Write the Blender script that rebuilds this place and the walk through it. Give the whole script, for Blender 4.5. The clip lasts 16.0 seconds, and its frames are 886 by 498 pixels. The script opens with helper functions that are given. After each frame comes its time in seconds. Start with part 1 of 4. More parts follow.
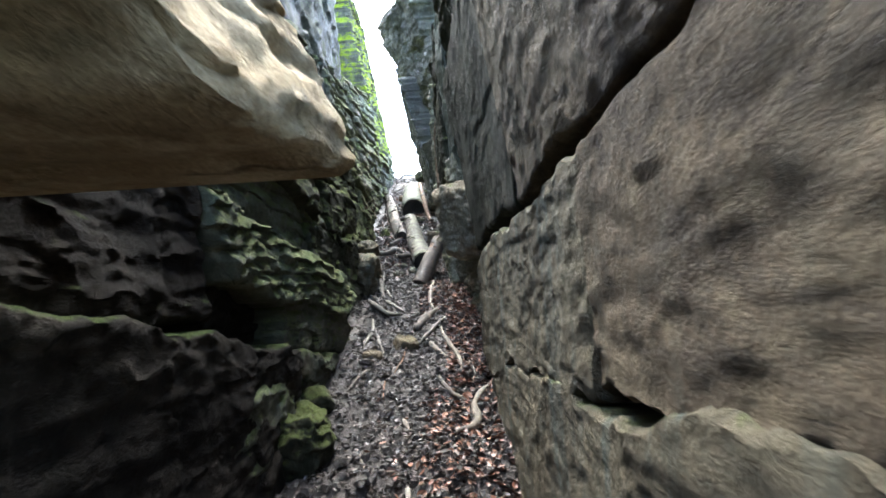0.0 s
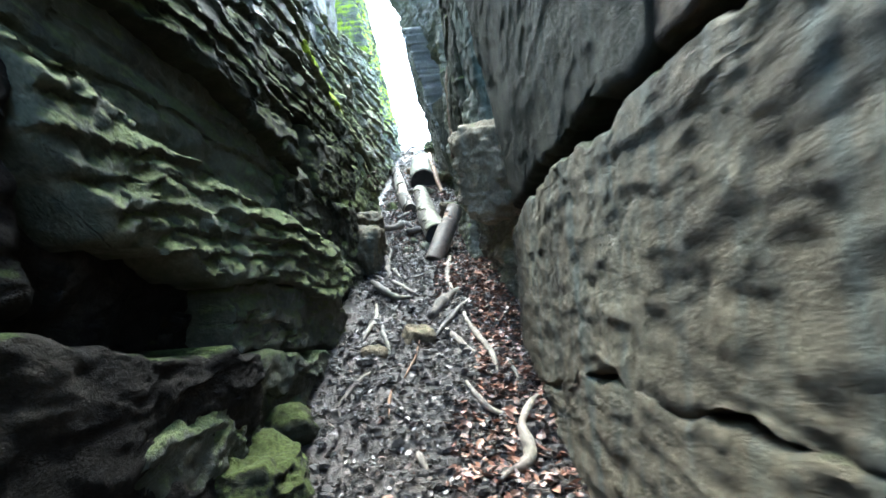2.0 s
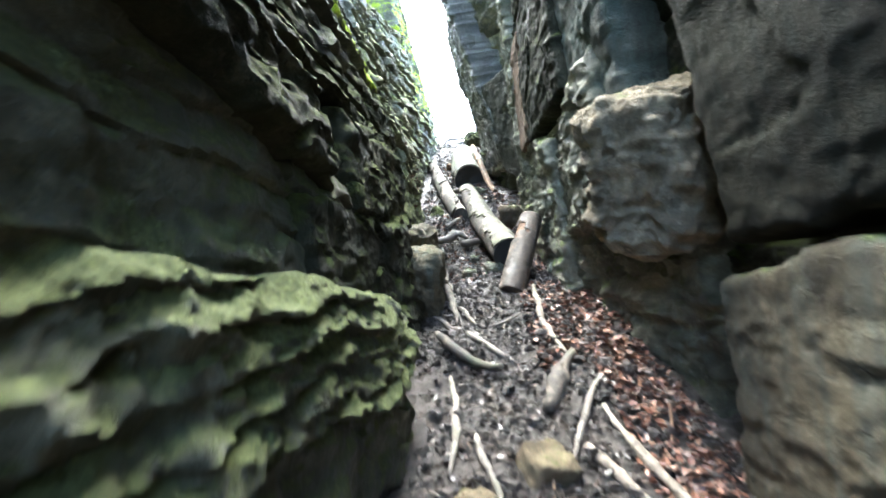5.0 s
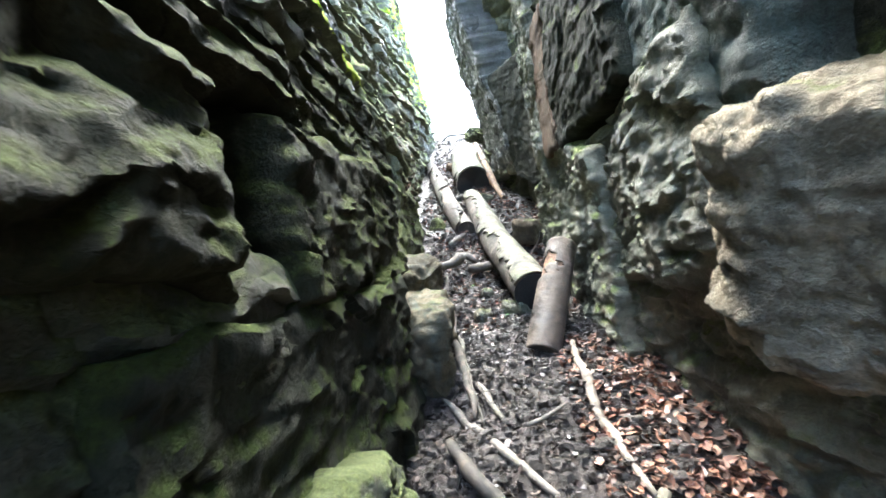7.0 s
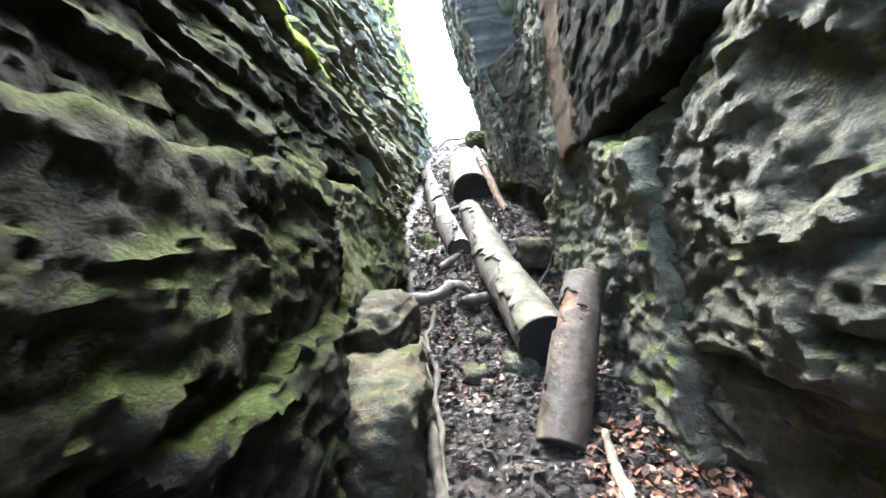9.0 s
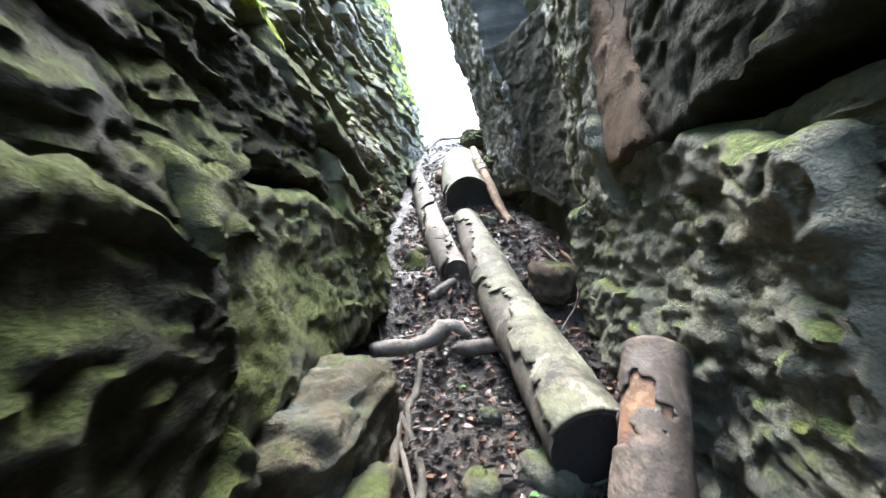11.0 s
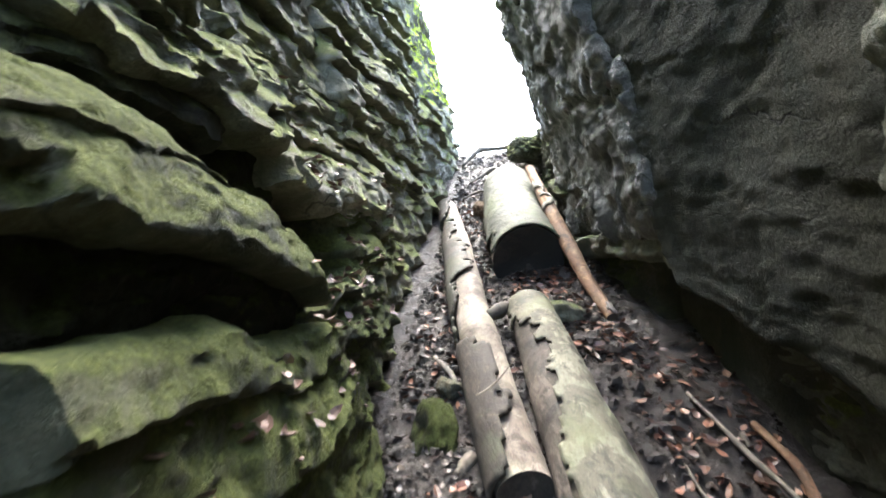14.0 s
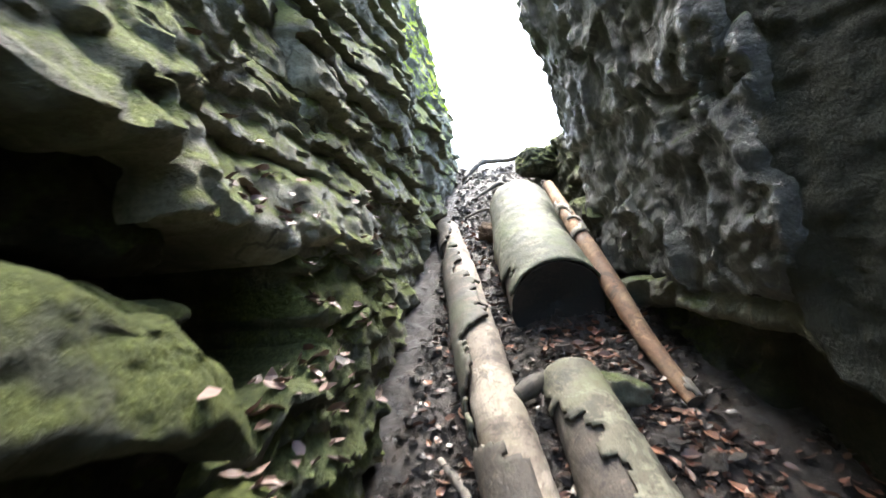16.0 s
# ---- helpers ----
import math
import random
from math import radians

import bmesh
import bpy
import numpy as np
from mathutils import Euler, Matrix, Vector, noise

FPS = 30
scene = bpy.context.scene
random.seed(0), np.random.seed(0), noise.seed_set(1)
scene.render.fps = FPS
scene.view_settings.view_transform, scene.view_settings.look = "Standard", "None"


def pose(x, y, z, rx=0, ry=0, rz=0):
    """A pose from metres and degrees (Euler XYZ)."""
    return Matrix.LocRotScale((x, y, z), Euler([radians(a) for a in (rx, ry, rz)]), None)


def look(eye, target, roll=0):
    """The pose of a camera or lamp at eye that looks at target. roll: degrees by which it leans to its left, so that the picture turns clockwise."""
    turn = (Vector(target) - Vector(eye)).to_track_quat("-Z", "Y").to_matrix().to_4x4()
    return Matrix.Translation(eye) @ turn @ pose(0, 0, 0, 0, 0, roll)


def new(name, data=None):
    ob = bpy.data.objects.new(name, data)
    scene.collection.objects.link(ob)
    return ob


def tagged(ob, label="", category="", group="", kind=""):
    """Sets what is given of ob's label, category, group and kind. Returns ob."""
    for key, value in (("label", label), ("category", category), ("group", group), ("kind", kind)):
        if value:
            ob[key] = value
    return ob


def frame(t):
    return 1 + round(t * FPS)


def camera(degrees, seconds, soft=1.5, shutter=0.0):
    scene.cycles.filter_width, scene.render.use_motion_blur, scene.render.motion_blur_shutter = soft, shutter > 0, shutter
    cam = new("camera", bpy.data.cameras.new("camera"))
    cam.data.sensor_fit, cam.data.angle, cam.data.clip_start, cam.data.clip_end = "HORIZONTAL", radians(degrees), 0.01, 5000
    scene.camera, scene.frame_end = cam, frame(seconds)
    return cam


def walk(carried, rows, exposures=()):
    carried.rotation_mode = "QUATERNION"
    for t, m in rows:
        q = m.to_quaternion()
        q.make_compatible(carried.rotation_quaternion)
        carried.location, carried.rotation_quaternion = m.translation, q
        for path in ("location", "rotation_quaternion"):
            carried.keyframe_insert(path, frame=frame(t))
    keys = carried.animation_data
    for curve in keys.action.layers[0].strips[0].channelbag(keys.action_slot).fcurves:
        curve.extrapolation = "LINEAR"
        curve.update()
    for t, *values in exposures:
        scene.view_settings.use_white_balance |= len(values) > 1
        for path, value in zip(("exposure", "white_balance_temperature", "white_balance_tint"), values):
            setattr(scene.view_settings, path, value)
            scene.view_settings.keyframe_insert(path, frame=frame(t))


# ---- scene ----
cam = camera(89.7, 16.0, shutter=0.5)
PATH = [
    (0, (0.133, 0.144, 1.431), (0.099, 2.135, 1.617), -3.2),
    (0.5, (0.123, 0.426, 1.439), (0.079, 2.418, 1.611), -3.4),
    (1, (0.111, 0.76, 1.393), (0.056, 2.754, 1.543), -3.7),
    (1.5, (0.083, 1.003, 1.421), (0.017, 2.998, 1.552), -4.0),
    (2, (0.014, 1.189, 1.368), (-0.069, 3.184, 1.485), -4.4),
    (2.5, (-0.165, 1.506, 1.341), (-0.269, 3.5, 1.445), -4.9),
    (3, (-0.296, 1.642, 1.392), (-0.417, 3.636, 1.49), -5.1),
    (3.5, (-0.327, 1.812, 1.442), (-0.463, 3.805, 1.531), -5.3),
    (4, (-0.301, 2.046, 1.535), (-0.455, 4.038, 1.62), -5.4),
    (4.5, (-0.297, 2.131, 1.659), (-0.472, 4.121, 1.747), -5.4),
    (5, (-0.477, 2.447, 1.769), (-0.671, 4.435, 1.863), -5.4),
    (5.2, (-0.496, 2.588, 1.876), (-0.694, 4.576, 1.969), -5.7),
    (7.3, (-0.598, 3.488, 2.157), (-0.787, 5.478, 2.213), -6.5),
    (7.5, (-0.544, 3.579, 2.154), (-0.763, 5.565, 2.226), -5.9),
    (8, (-0.457, 3.872, 2.271), (-0.676, 5.859, 2.339), -5.7),
    (8.2, (-0.476, 3.964, 2.292), (-0.678, 5.953, 2.365), -6.3),
    (10.3, (-0.555, 4.799, 2.344), (-0.747, 6.787, 2.449), -5.1),
    (10.5, (-0.6, 4.897, 2.373), (-0.782, 6.887, 2.466), -5.0),
    (11, (-0.602, 5.138, 2.515), (-0.758, 7.13, 2.614), -4.8),
    (11.5, (-0.578, 5.407, 2.473), (-0.714, 7.399, 2.578), -4.4),
    (12, (-0.477, 5.798, 2.731), (-0.626, 7.79, 2.836), -4.1),
    (12.5, (-0.611, 6.08, 2.863), (-0.803, 8.068, 2.964), -4.2),
    (13, (-0.767, 6.515, 3.019), (-1.017, 8.497, 3.11), -4.3),
    (13.5, (-0.788, 6.767, 3.121), (-1.087, 8.742, 3.212), -4.6),
    (14, (-0.743, 7.01, 3.255), (-1.063, 8.981, 3.361), -4.6),
    (14.5, (-0.74, 7.105, 3.33), (-1.063, 9.074, 3.454), -4.6),
    (15, (-0.846, 7.299, 3.34), (-1.161, 9.269, 3.482), -4.6),
    (15.5, (-0.908, 7.515, 3.367), (-1.209, 9.486, 3.52), -4.3),
    (16, (-0.919, 7.716, 3.455), (-1.195, 9.691, 3.609), -4.2),
]
EXPOSURE = [(0.0, 3.85, 5950, 4), (0.5, 3.85, 5800, 3), (1.0, 4.25, 5550, 0), (1.5, 4.35, 5500, -4), (2.0, 4.4, 5500, -4), (3.5, 4.6, 5850, 0), (5.0, 4.7, 5950, 1), (7.5, 4.8, 6000, 4), (10.5, 4.5, 6000, 6), (12.0, 4.35, 6050, 7), (13.5, 4.25, 6200, 7), (14.5, 3.95, 6400, 6), (16.0, 3.85, 6400, 6)]
walk(cam, [(t, look(eye, target, roll)) for t, eye, target, roll in PATH], EXPOSURE)


# ---- world and light ----
SUN_UP, SUN_TURN = radians(68), radians(-20)
world = bpy.data.worlds.new("overcast_sky")
scene.world = world
world.use_nodes = True
wn = world.node_tree.nodes
sky = wn.new("ShaderNodeTexSky")
sky.sky_type, sky.sun_disc = "NISHITA", False
sky.sun_elevation, sky.sun_rotation = SUN_UP, SUN_TURN
sky.air_density, sky.dust_density = 1.0, 4.0
wn["Background"].inputs["Strength"].default_value = 0.15
world.node_tree.links.new(sky.outputs[0], wn["Background"].inputs["Color"])
sun_data = bpy.data.lights.new("sun", "SUN")
sun_data.energy, sun_data.angle, sun_data.color = 1.4, radians(50), (1.0, 0.98, 0.94)
sun = new("sun", sun_data)
sun.matrix_world = look((math.sin(SUN_TURN) * math.cos(SUN_UP) * 40, math.cos(SUN_TURN) * math.cos(SUN_UP) * 40, math.sin(SUN_UP) * 40), (0, 0, 0))


# ---- noise on arrays ----
def hashed(ix, iy, iz, seed):
    h = (ix * 374761393 + iy * 668265263 + iz * 2147483647 + seed * 974634777) & 0xFFFFFFFF
    h = ((h ^ (h >> 13)) * 1274126177) & 0xFFFFFFFF
    h = ((h ^ (h >> 15)) * 2246822519) & 0xFFFFFFFF
    return ((h ^ (h >> 16)) & 0xFFFF) / 32767.5 - 1.0


def vnoise(p, seed=0):
    """Smooth noise from -1 to 1 at the points p (n x 3)."""
    i = np.floor(p).astype(np.int64)
    f = p - i
    f = f * f * f * (f * (f * 6 - 15) + 10)
    out = 0
    for dx in (0, 1):
        wx = f[:, 0] if dx else 1 - f[:, 0]
        for dy in (0, 1):
            wy = f[:, 1] if dy else 1 - f[:, 1]
            for dz in (0, 1):
                wz = f[:, 2] if dz else 1 - f[:, 2]
                out = out + wx * wy * wz * hashed(i[:, 0] + dx, i[:, 1] + dy, i[:, 2] + dz, seed)
    return out


def fbm(p, octaves=4, seed=0, gain=0.5):
    total, a = 0, 1.0
    for k in range(octaves):
        total = total + a * vnoise(p * 2.03 ** k + 17.3 * k, seed + k)
        a *= gain
    return total


def smoothstep(a, b, x):
    t = np.clip((x - a) / (b - a), 0, 1)
    return t * t * (3 - 2 * t)


# ---- materials ----
def material(name):
    m = bpy.data.materials.new(name)
    m.use_nodes = True
    return m, m.node_tree, m.node_tree.nodes["Principled BSDF"]


def node(tree, kind, **values):
    n = tree.nodes.new("ShaderNode" + kind)
    for key, value in values.items():
        n.inputs[key.replace("_", " ")].default_value = value
    return n


def position(tree, scale=(1, 1, 1)):
    g = tree.nodes.new("ShaderNodeNewGeometry")
    m = tree.nodes.new("ShaderNodeMapping")
    m.inputs["Scale"].default_value = scale
    tree.links.new(g.outputs["Position"], m.inputs["Vector"])
    return m.outputs[0]


def object_place(tree, scale=(1, 1, 1)):
    g = tree.nodes.new("ShaderNodeTexCoord")
    m = tree.nodes.new("ShaderNodeMapping")
    m.inputs["Scale"].default_value = scale
    tree.links.new(g.outputs["Object"], m.inputs["Vector"])
    return m.outputs[0]


def noise_of(tree, where, scale, detail=6, rough=0.6, distortion=0.0):
    n = node(tree, "TexNoise", Scale=scale, Detail=detail, Roughness=rough, Distortion=distortion)
    tree.links.new(where, n.inputs["Vector"])
    return n.outputs["Fac"]


def ramp(tree, value, stops):
    r = tree.nodes.new("ShaderNodeValToRGB")
    while len(r.color_ramp.elements) < len(stops):
        r.color_ramp.elements.new(0.5)
    for e, (at, c) in zip(r.color_ramp.elements, stops):
        e.position, e.color = at, (c if len(c) == 4 else (*c, 1)) if not isinstance(c, (int, float)) else (c, c, c, 1)
    tree.links.new(value, r.inputs[0])
    return r.outputs[0]


def mix(tree, fac, a, b, blend="MIX"):
    m = tree.nodes.new("ShaderNodeMix")
    m.data_type, m.blend_type = "RGBA", blend
    for socket, value in ((m.inputs[0], fac), (m.inputs[6], a), (m.inputs[7], b)):
        if isinstance(value, (tuple, list)):
            socket.default_value = (*value, 1)
        elif isinstance(value, (int, float)):
            socket.default_value = value
        else:
            tree.links.new(value, socket)
    return m.outputs[2]


def calc(tree, op, a, b=0.0, clamp=False):
    m = tree.nodes.new("ShaderNodeMath")
    m.operation, m.use_clamp = op, clamp
    for socket, value in ((m.inputs[0], a), (m.inputs[1], b)):
        if isinstance(value, (int, float)):
            socket.default_value = value
        else:
            tree.links.new(value, socket)
    return m.outputs[0]


def bump(tree, bsdf, height, strength=0.5, distance=0.02):
    b = node(tree, "Bump", Strength=strength, Distance=distance)
    tree.links.new(height, b.inputs["Height"])
    tree.links.new(b.outputs[0], bsdf.inputs["Normal"])


def rock_material(name, dark, mid, light, stain, moss, moss_amount, wet, gloss=0.25):
    """Sandstone: grain, blotches, water streaks down the face, moss where it faces up, damp gloss."""
    m, t, b = material(name)
    where = position(t)
    b.inputs["Specular IOR Level"].default_value = gloss
    blotch = noise_of(t, where, 1.7, 10, 0.74, 0.3)
    grain = noise_of(t, where, 22, 8, 0.7)
    fine = noise_of(t, where, 110, 5, 0.65)
    streak = noise_of(t, position(t, (5, 5, 0.5)), 1.6, 9, 0.72, 0.3)
    bed = noise_of(t, position(t, (0.6, 0.6, 7)), 1.5, 8, 0.7, 0.5)
    colour = ramp(t, blotch, [(0.36, dark), (0.5, mid), (0.64, light)])
    colour = mix(t, ramp(t, grain, [(0.4, 0.0), (0.75, 0.35)]), colour, mid)
    colour = mix(t, ramp(t, streak, [(0.48, 0.0), (0.66, 0.8)]), colour, stain)
    colour = mix(t, ramp(t, bed, [(0.52, 0.0), (0.68, 0.55)]), colour, dark)
    colour = mix(t, 0.55, colour, ramp(t, fine, [(0.25, 0.28), (0.75, 1.0)]), "MULTIPLY")
    lichen = noise_of(t, where, 6.5, 7, 0.75)
    colour = mix(t, ramp(t, lichen, [(0.55, 0.0), (0.68, 0.6)]), colour, light)
    black = noise_of(t, position(t, (1, 1, 1.6)), 4.2, 9, 0.8, 0.5)
    colour = mix(t, ramp(t, black, [(0.55, 0.0), (0.63, 0.35)]), colour, tuple(c * 0.5 for c in dark))
    speck = noise_of(t, position(t, (1, 0.6, 1.3)), 34, 5, 0.65, 0.6)
    hollow = ramp(t, speck, [(0.63, 0.0), (0.7, 1.0)])
    colour = mix(t, calc(t, "MULTIPLY", hollow, 0.4), colour, tuple(c * 0.6 for c in dark))
    crack = node(t, "TexVoronoi", Scale=1.7)
    crack.feature = "DISTANCE_TO_EDGE"
    bent = t.nodes.new("ShaderNodeVectorMath")
    wander = node(t, "TexNoise", Scale=5.0, Detail=4.0)
    t.links.new(where, wander.inputs["Vector"])
    scaled = t.nodes.new("ShaderNodeVectorMath")
    scaled.operation = "SCALE"
    scaled.inputs["Scale"].default_value = 0.35
    t.links.new(wander.outputs["Color"], scaled.inputs[0])
    t.links.new(position(t, (0.8, 0.6, 1.3)), bent.inputs[0])
    t.links.new(scaled.outputs[0], bent.inputs[1])
    t.links.new(bent.outputs[0], crack.inputs["Vector"])
    split_line = ramp(t, crack.outputs["Distance"], [(0.006, 1.0), (0.02, 0.0)])
    split_line = calc(t, "MULTIPLY", split_line, ramp(t, blotch, [(0.52, 0.0), (0.6, 0.8)]))
    colour = mix(t, calc(t, "MULTIPLY", split_line, 0.8), colour, tuple(c * 0.4 for c in dark))
    g = t.nodes.new("ShaderNodeNewGeometry")
    split = t.nodes.new("ShaderNodeSeparateXYZ")
    t.links.new(g.outputs["Normal"], split.inputs[0])
    patch = noise_of(t, where, 3.1, 10, 0.76, 0.3)
    mask = calc(t, "ADD", calc(t, "MULTIPLY", split.outputs["Z"], 0.3), calc(t, "SUBTRACT", patch, 0.03))
    mask = ramp(t, mask, [(0.66 - 0.3 * moss_amount, 0.0), (0.78 - 0.3 * moss_amount, 1.0)])
    tuft = noise_of(t, where, 60, 5, 0.7)
    green = ramp(t, tuft, [(0.3, tuple(c * 0.45 for c in moss)), (0.55, moss), (0.75, tuple(min(1, c * 1.7) for c in moss))])
    colour = mix(t, mask, colour, green)
    t.links.new(colour, b.inputs["Base Color"])
    damp = noise_of(t, where, 2.3, 4, 0.6)
    rough = ramp(t, damp, [(0.38, 0.92 - 0.55 * wet), (0.62, 0.9 - 0.5 * max(0.0, wet - 0.6))])
    rough = mix(t, mask, rough, (0.95, 0.95, 0.95))
    t.links.new(rough, b.inputs["Roughness"])
    height = calc(t, "ADD", calc(t, "MULTIPLY", grain, 0.85), calc(t, "MULTIPLY", fine, 0.6))
    height = calc(t, "ADD", height, calc(t, "MULTIPLY", calc(t, "MULTIPLY", tuft, mask), 0.5))
    height = calc(t, "SUBTRACT", height, calc(t, "MULTIPLY", hollow, 0.15))
    height = calc(t, "SUBTRACT", height, calc(t, "MULTIPLY", split_line, 0.3))
    bump(t, b, height, 0.9, 0.03)
    return m


ROCK_TAN = rock_material("tan_sandstone", (0.028, 0.02, 0.012), (0.11, 0.082, 0.05), (0.21, 0.168, 0.1), (0.07, 0.062, 0.038), (0.10, 0.12, 0.035), -0.3, 0.2)
ROCK_GREY = rock_material("grey_green_sandstone", (0.035, 0.036, 0.023), (0.125, 0.122, 0.08), (0.26, 0.248, 0.165), (0.1, 0.122, 0.09), (0.1, 0.12, 0.04), 0.12, 0.8, 0.5)
ROCK_DARK = rock_material("dark_wet_sandstone", (0.016, 0.016, 0.01), (0.06, 0.06, 0.036), (0.15, 0.145, 0.09), (0.033, 0.042, 0.022), (0.08, 0.097, 0.034), 0.5, 0.8, 0.4)
ROCK_MOSS = rock_material("mossy_sandstone", (0.028, 0.031, 0.021), (0.085, 0.089, 0.06), (0.18, 0.182, 0.13), (0.048, 0.06, 0.032), (0.092, 0.108, 0.04), 0.6, 0.5)
ROCK_HONEY = rock_material("weathered_grey_sandstone", (0.05, 0.051, 0.034), (0.21, 0.205, 0.14), (0.4, 0.39, 0.29), (0.13, 0.142, 0.088), (0.15, 0.175, 0.05), 0.5, 0.7, 0.5)
ROCK_BRIGHT = rock_material("sandstone_with_bright_moss", (0.05, 0.05, 0.04), (0.14, 0.14, 0.11), (0.27, 0.27, 0.2), (0.09, 0.1, 0.06), (0.26, 0.34, 0.02), 0.7, 0.3)
ROCK_STREAK = rock_material("bright_moss_streak", (0.06, 0.06, 0.04), (0.14, 0.14, 0.1), (0.25, 0.25, 0.18), (0.1, 0.11, 0.06), (0.28, 0.36, 0.015), 1.3, 0.2)
# olive mossy stone, darkened further in colour for shade beneath the left ledges
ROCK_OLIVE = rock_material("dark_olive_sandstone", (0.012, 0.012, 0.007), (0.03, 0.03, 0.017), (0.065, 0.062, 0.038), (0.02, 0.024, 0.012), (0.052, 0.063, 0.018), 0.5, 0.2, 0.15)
ROCK_PALE = rock_material("pale_grey_green_sandstone", (0.04, 0.043, 0.03), (0.16, 0.16, 0.11), (0.32, 0.31, 0.225), (0.105, 0.126, 0.092), (0.12, 0.15, 0.04), 0.3, 0.8, 0.5)
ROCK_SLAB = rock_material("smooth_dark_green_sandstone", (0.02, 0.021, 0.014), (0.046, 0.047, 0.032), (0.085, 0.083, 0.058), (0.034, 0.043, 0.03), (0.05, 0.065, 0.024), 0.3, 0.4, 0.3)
ROCK_GOLD = rock_material("pale_golden_sandstone", (0.12, 0.085, 0.04), (0.5, 0.38, 0.21), (0.68, 0.56, 0.36), (0.24, 0.15, 0.065), (0.1, 0.12, 0.035), -0.4, 0.15)
ROCK_WET = rock_material("wet_ridged_sandstone", (0.02, 0.022, 0.018), (0.07, 0.073, 0.06), (0.18, 0.18, 0.15), (0.045, 0.05, 0.04), (0.08, 0.115, 0.03), 0.22, 1.2, 0.9)
# albedo below that of wet rock, standing in for shade in recesses and hollows
ROCK_BLACK = rock_material("shade_black_sandstone", (0.008, 0.009, 0.005), (0.02, 0.021, 0.013), (0.05, 0.052, 0.034), (0.015, 0.018, 0.01), (0.045, 0.06, 0.014), 0.38, 0.6, 0.16)
ROCK_SAND = rock_material("grey_buff_sandstone", (0.028, 0.024, 0.014), (0.11, 0.091, 0.055), (0.2, 0.174, 0.112), (0.082, 0.106, 0.094), (0.085, 0.105, 0.03), -0.25, 0.3)
# brown taken nearly to black: shade under the overhang is put into the colour
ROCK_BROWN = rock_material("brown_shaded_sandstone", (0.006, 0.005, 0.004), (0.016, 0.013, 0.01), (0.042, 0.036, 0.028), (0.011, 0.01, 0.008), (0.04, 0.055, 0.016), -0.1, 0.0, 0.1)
ROCK_GREEN = rock_material("olive_mossy_sandstone", (0.04, 0.043, 0.025), (0.1, 0.104, 0.06), (0.19, 0.19, 0.12), (0.06, 0.072, 0.035), (0.085, 0.1, 0.028), 0.72, 0.4)
# green-brown stone with the shade of the upper right overhangs in its colour
ROCK_SHADE = rock_material("shade_green_brown_sandstone", (0.012, 0.012, 0.008), (0.032, 0.031, 0.02), (0.066, 0.062, 0.042), (0.024, 0.031, 0.024), (0.038, 0.05, 0.018), 0.3, 0.1, 0.15)
ROCK_TEAL = rock_material("teal_stained_sandstone", (0.032, 0.036, 0.03), (0.078, 0.09, 0.075), (0.135, 0.147, 0.125), (0.075, 0.115, 0.103), (0.08, 0.1, 0.035), 0.1, 0.4)
ROCK_WEDGE = rock_material("pale_wedge_sandstone", (0.08, 0.064, 0.04), (0.28, 0.232, 0.155), (0.44, 0.375, 0.265), (0.17, 0.155, 0.115), (0.1, 0.12, 0.035), -0.4, 0.15)
ROCK_ORANGE = rock_material("orange_iron_stained_sandstone", (0.035, 0.023, 0.013), (0.08, 0.05, 0.026), (0.13, 0.085, 0.046), (0.11, 0.06, 0.03), (0.09, 0.12, 0.03), -0.4, 0.3)


def soil_material():
    m, t, b = material("wet_black_soil")
    where = position(t)
    blotch = noise_of(t, where, 4, 6, 0.65, 0.4)
    grain = noise_of(t, where, 45, 8, 0.75)
    colour = ramp(t, blotch, [(0.35, (0.016, 0.012, 0.01)), (0.55, (0.036, 0.028, 0.023)), (0.72, (0.075, 0.061, 0.05))])
    colour = mix(t, ramp(t, grain, [(0.45, 0.0), (0.75, 0.6)]), colour, (0.12, 0.1, 0.085))
    t.links.new(colour, b.inputs["Base Color"])
    t.links.new(ramp(t, noise_of(t, where, 9, 5, 0.6), [(0.4, 0.22), (0.62, 0.75)]), b.inputs["Roughness"])
    bump(t, b, grain, 0.9, 0.03)
    return m


def bark_material(name, dark, mid, light, moss, patch_scale=5.0, wet=0.4):
    """Bark or bare wood: blotches along the stem, fine fibre, a little green."""
    m, t, b = material(name)
    where = object_place(t)
    blotch = noise_of(t, where, patch_scale, 7, 0.7, 0.6)
    fibre = noise_of(t, object_place(t, (14, 1.5, 14)), 4, 6, 0.65)
    fine = noise_of(t, where, 90, 5, 0.7)
    colour = ramp(t, blotch, [(0.4, dark), (0.46, mid), (0.53, mid), (0.57, light)])
    flake = noise_of(t, object_place(t, (1.3, 0.8, 1.3)), patch_scale * 2.2, 9, 0.72, 0.4)
    colour = mix(t, ramp(t, flake, [(0.54, 0.0), (0.58, 0.65)]), colour, dark)
    colour = mix(t, ramp(t, fibre, [(0.45, 0.0), (0.7, 0.5)]), colour, dark)
    colour = mix(t, 0.5, colour, ramp(t, fine, [(0.25, 0.4), (0.75, 1.0)]), "MULTIPLY")
    colour = mix(t, ramp(t, noise_of(t, where, 3.3, 6, 0.7), [(0.5, 0.0), (0.66, 0.7)]), colour, moss)
    t.links.new(colour, b.inputs["Base Color"])
    t.links.new(ramp(t, blotch, [(0.4, 0.9 - 0.4 * wet), (0.6, 0.85)]), b.inputs["Roughness"])
    bump(t, b, calc(t, "ADD", fibre, calc(t, "MULTIPLY", fine, 0.5)), 0.6, 0.008)
    return m


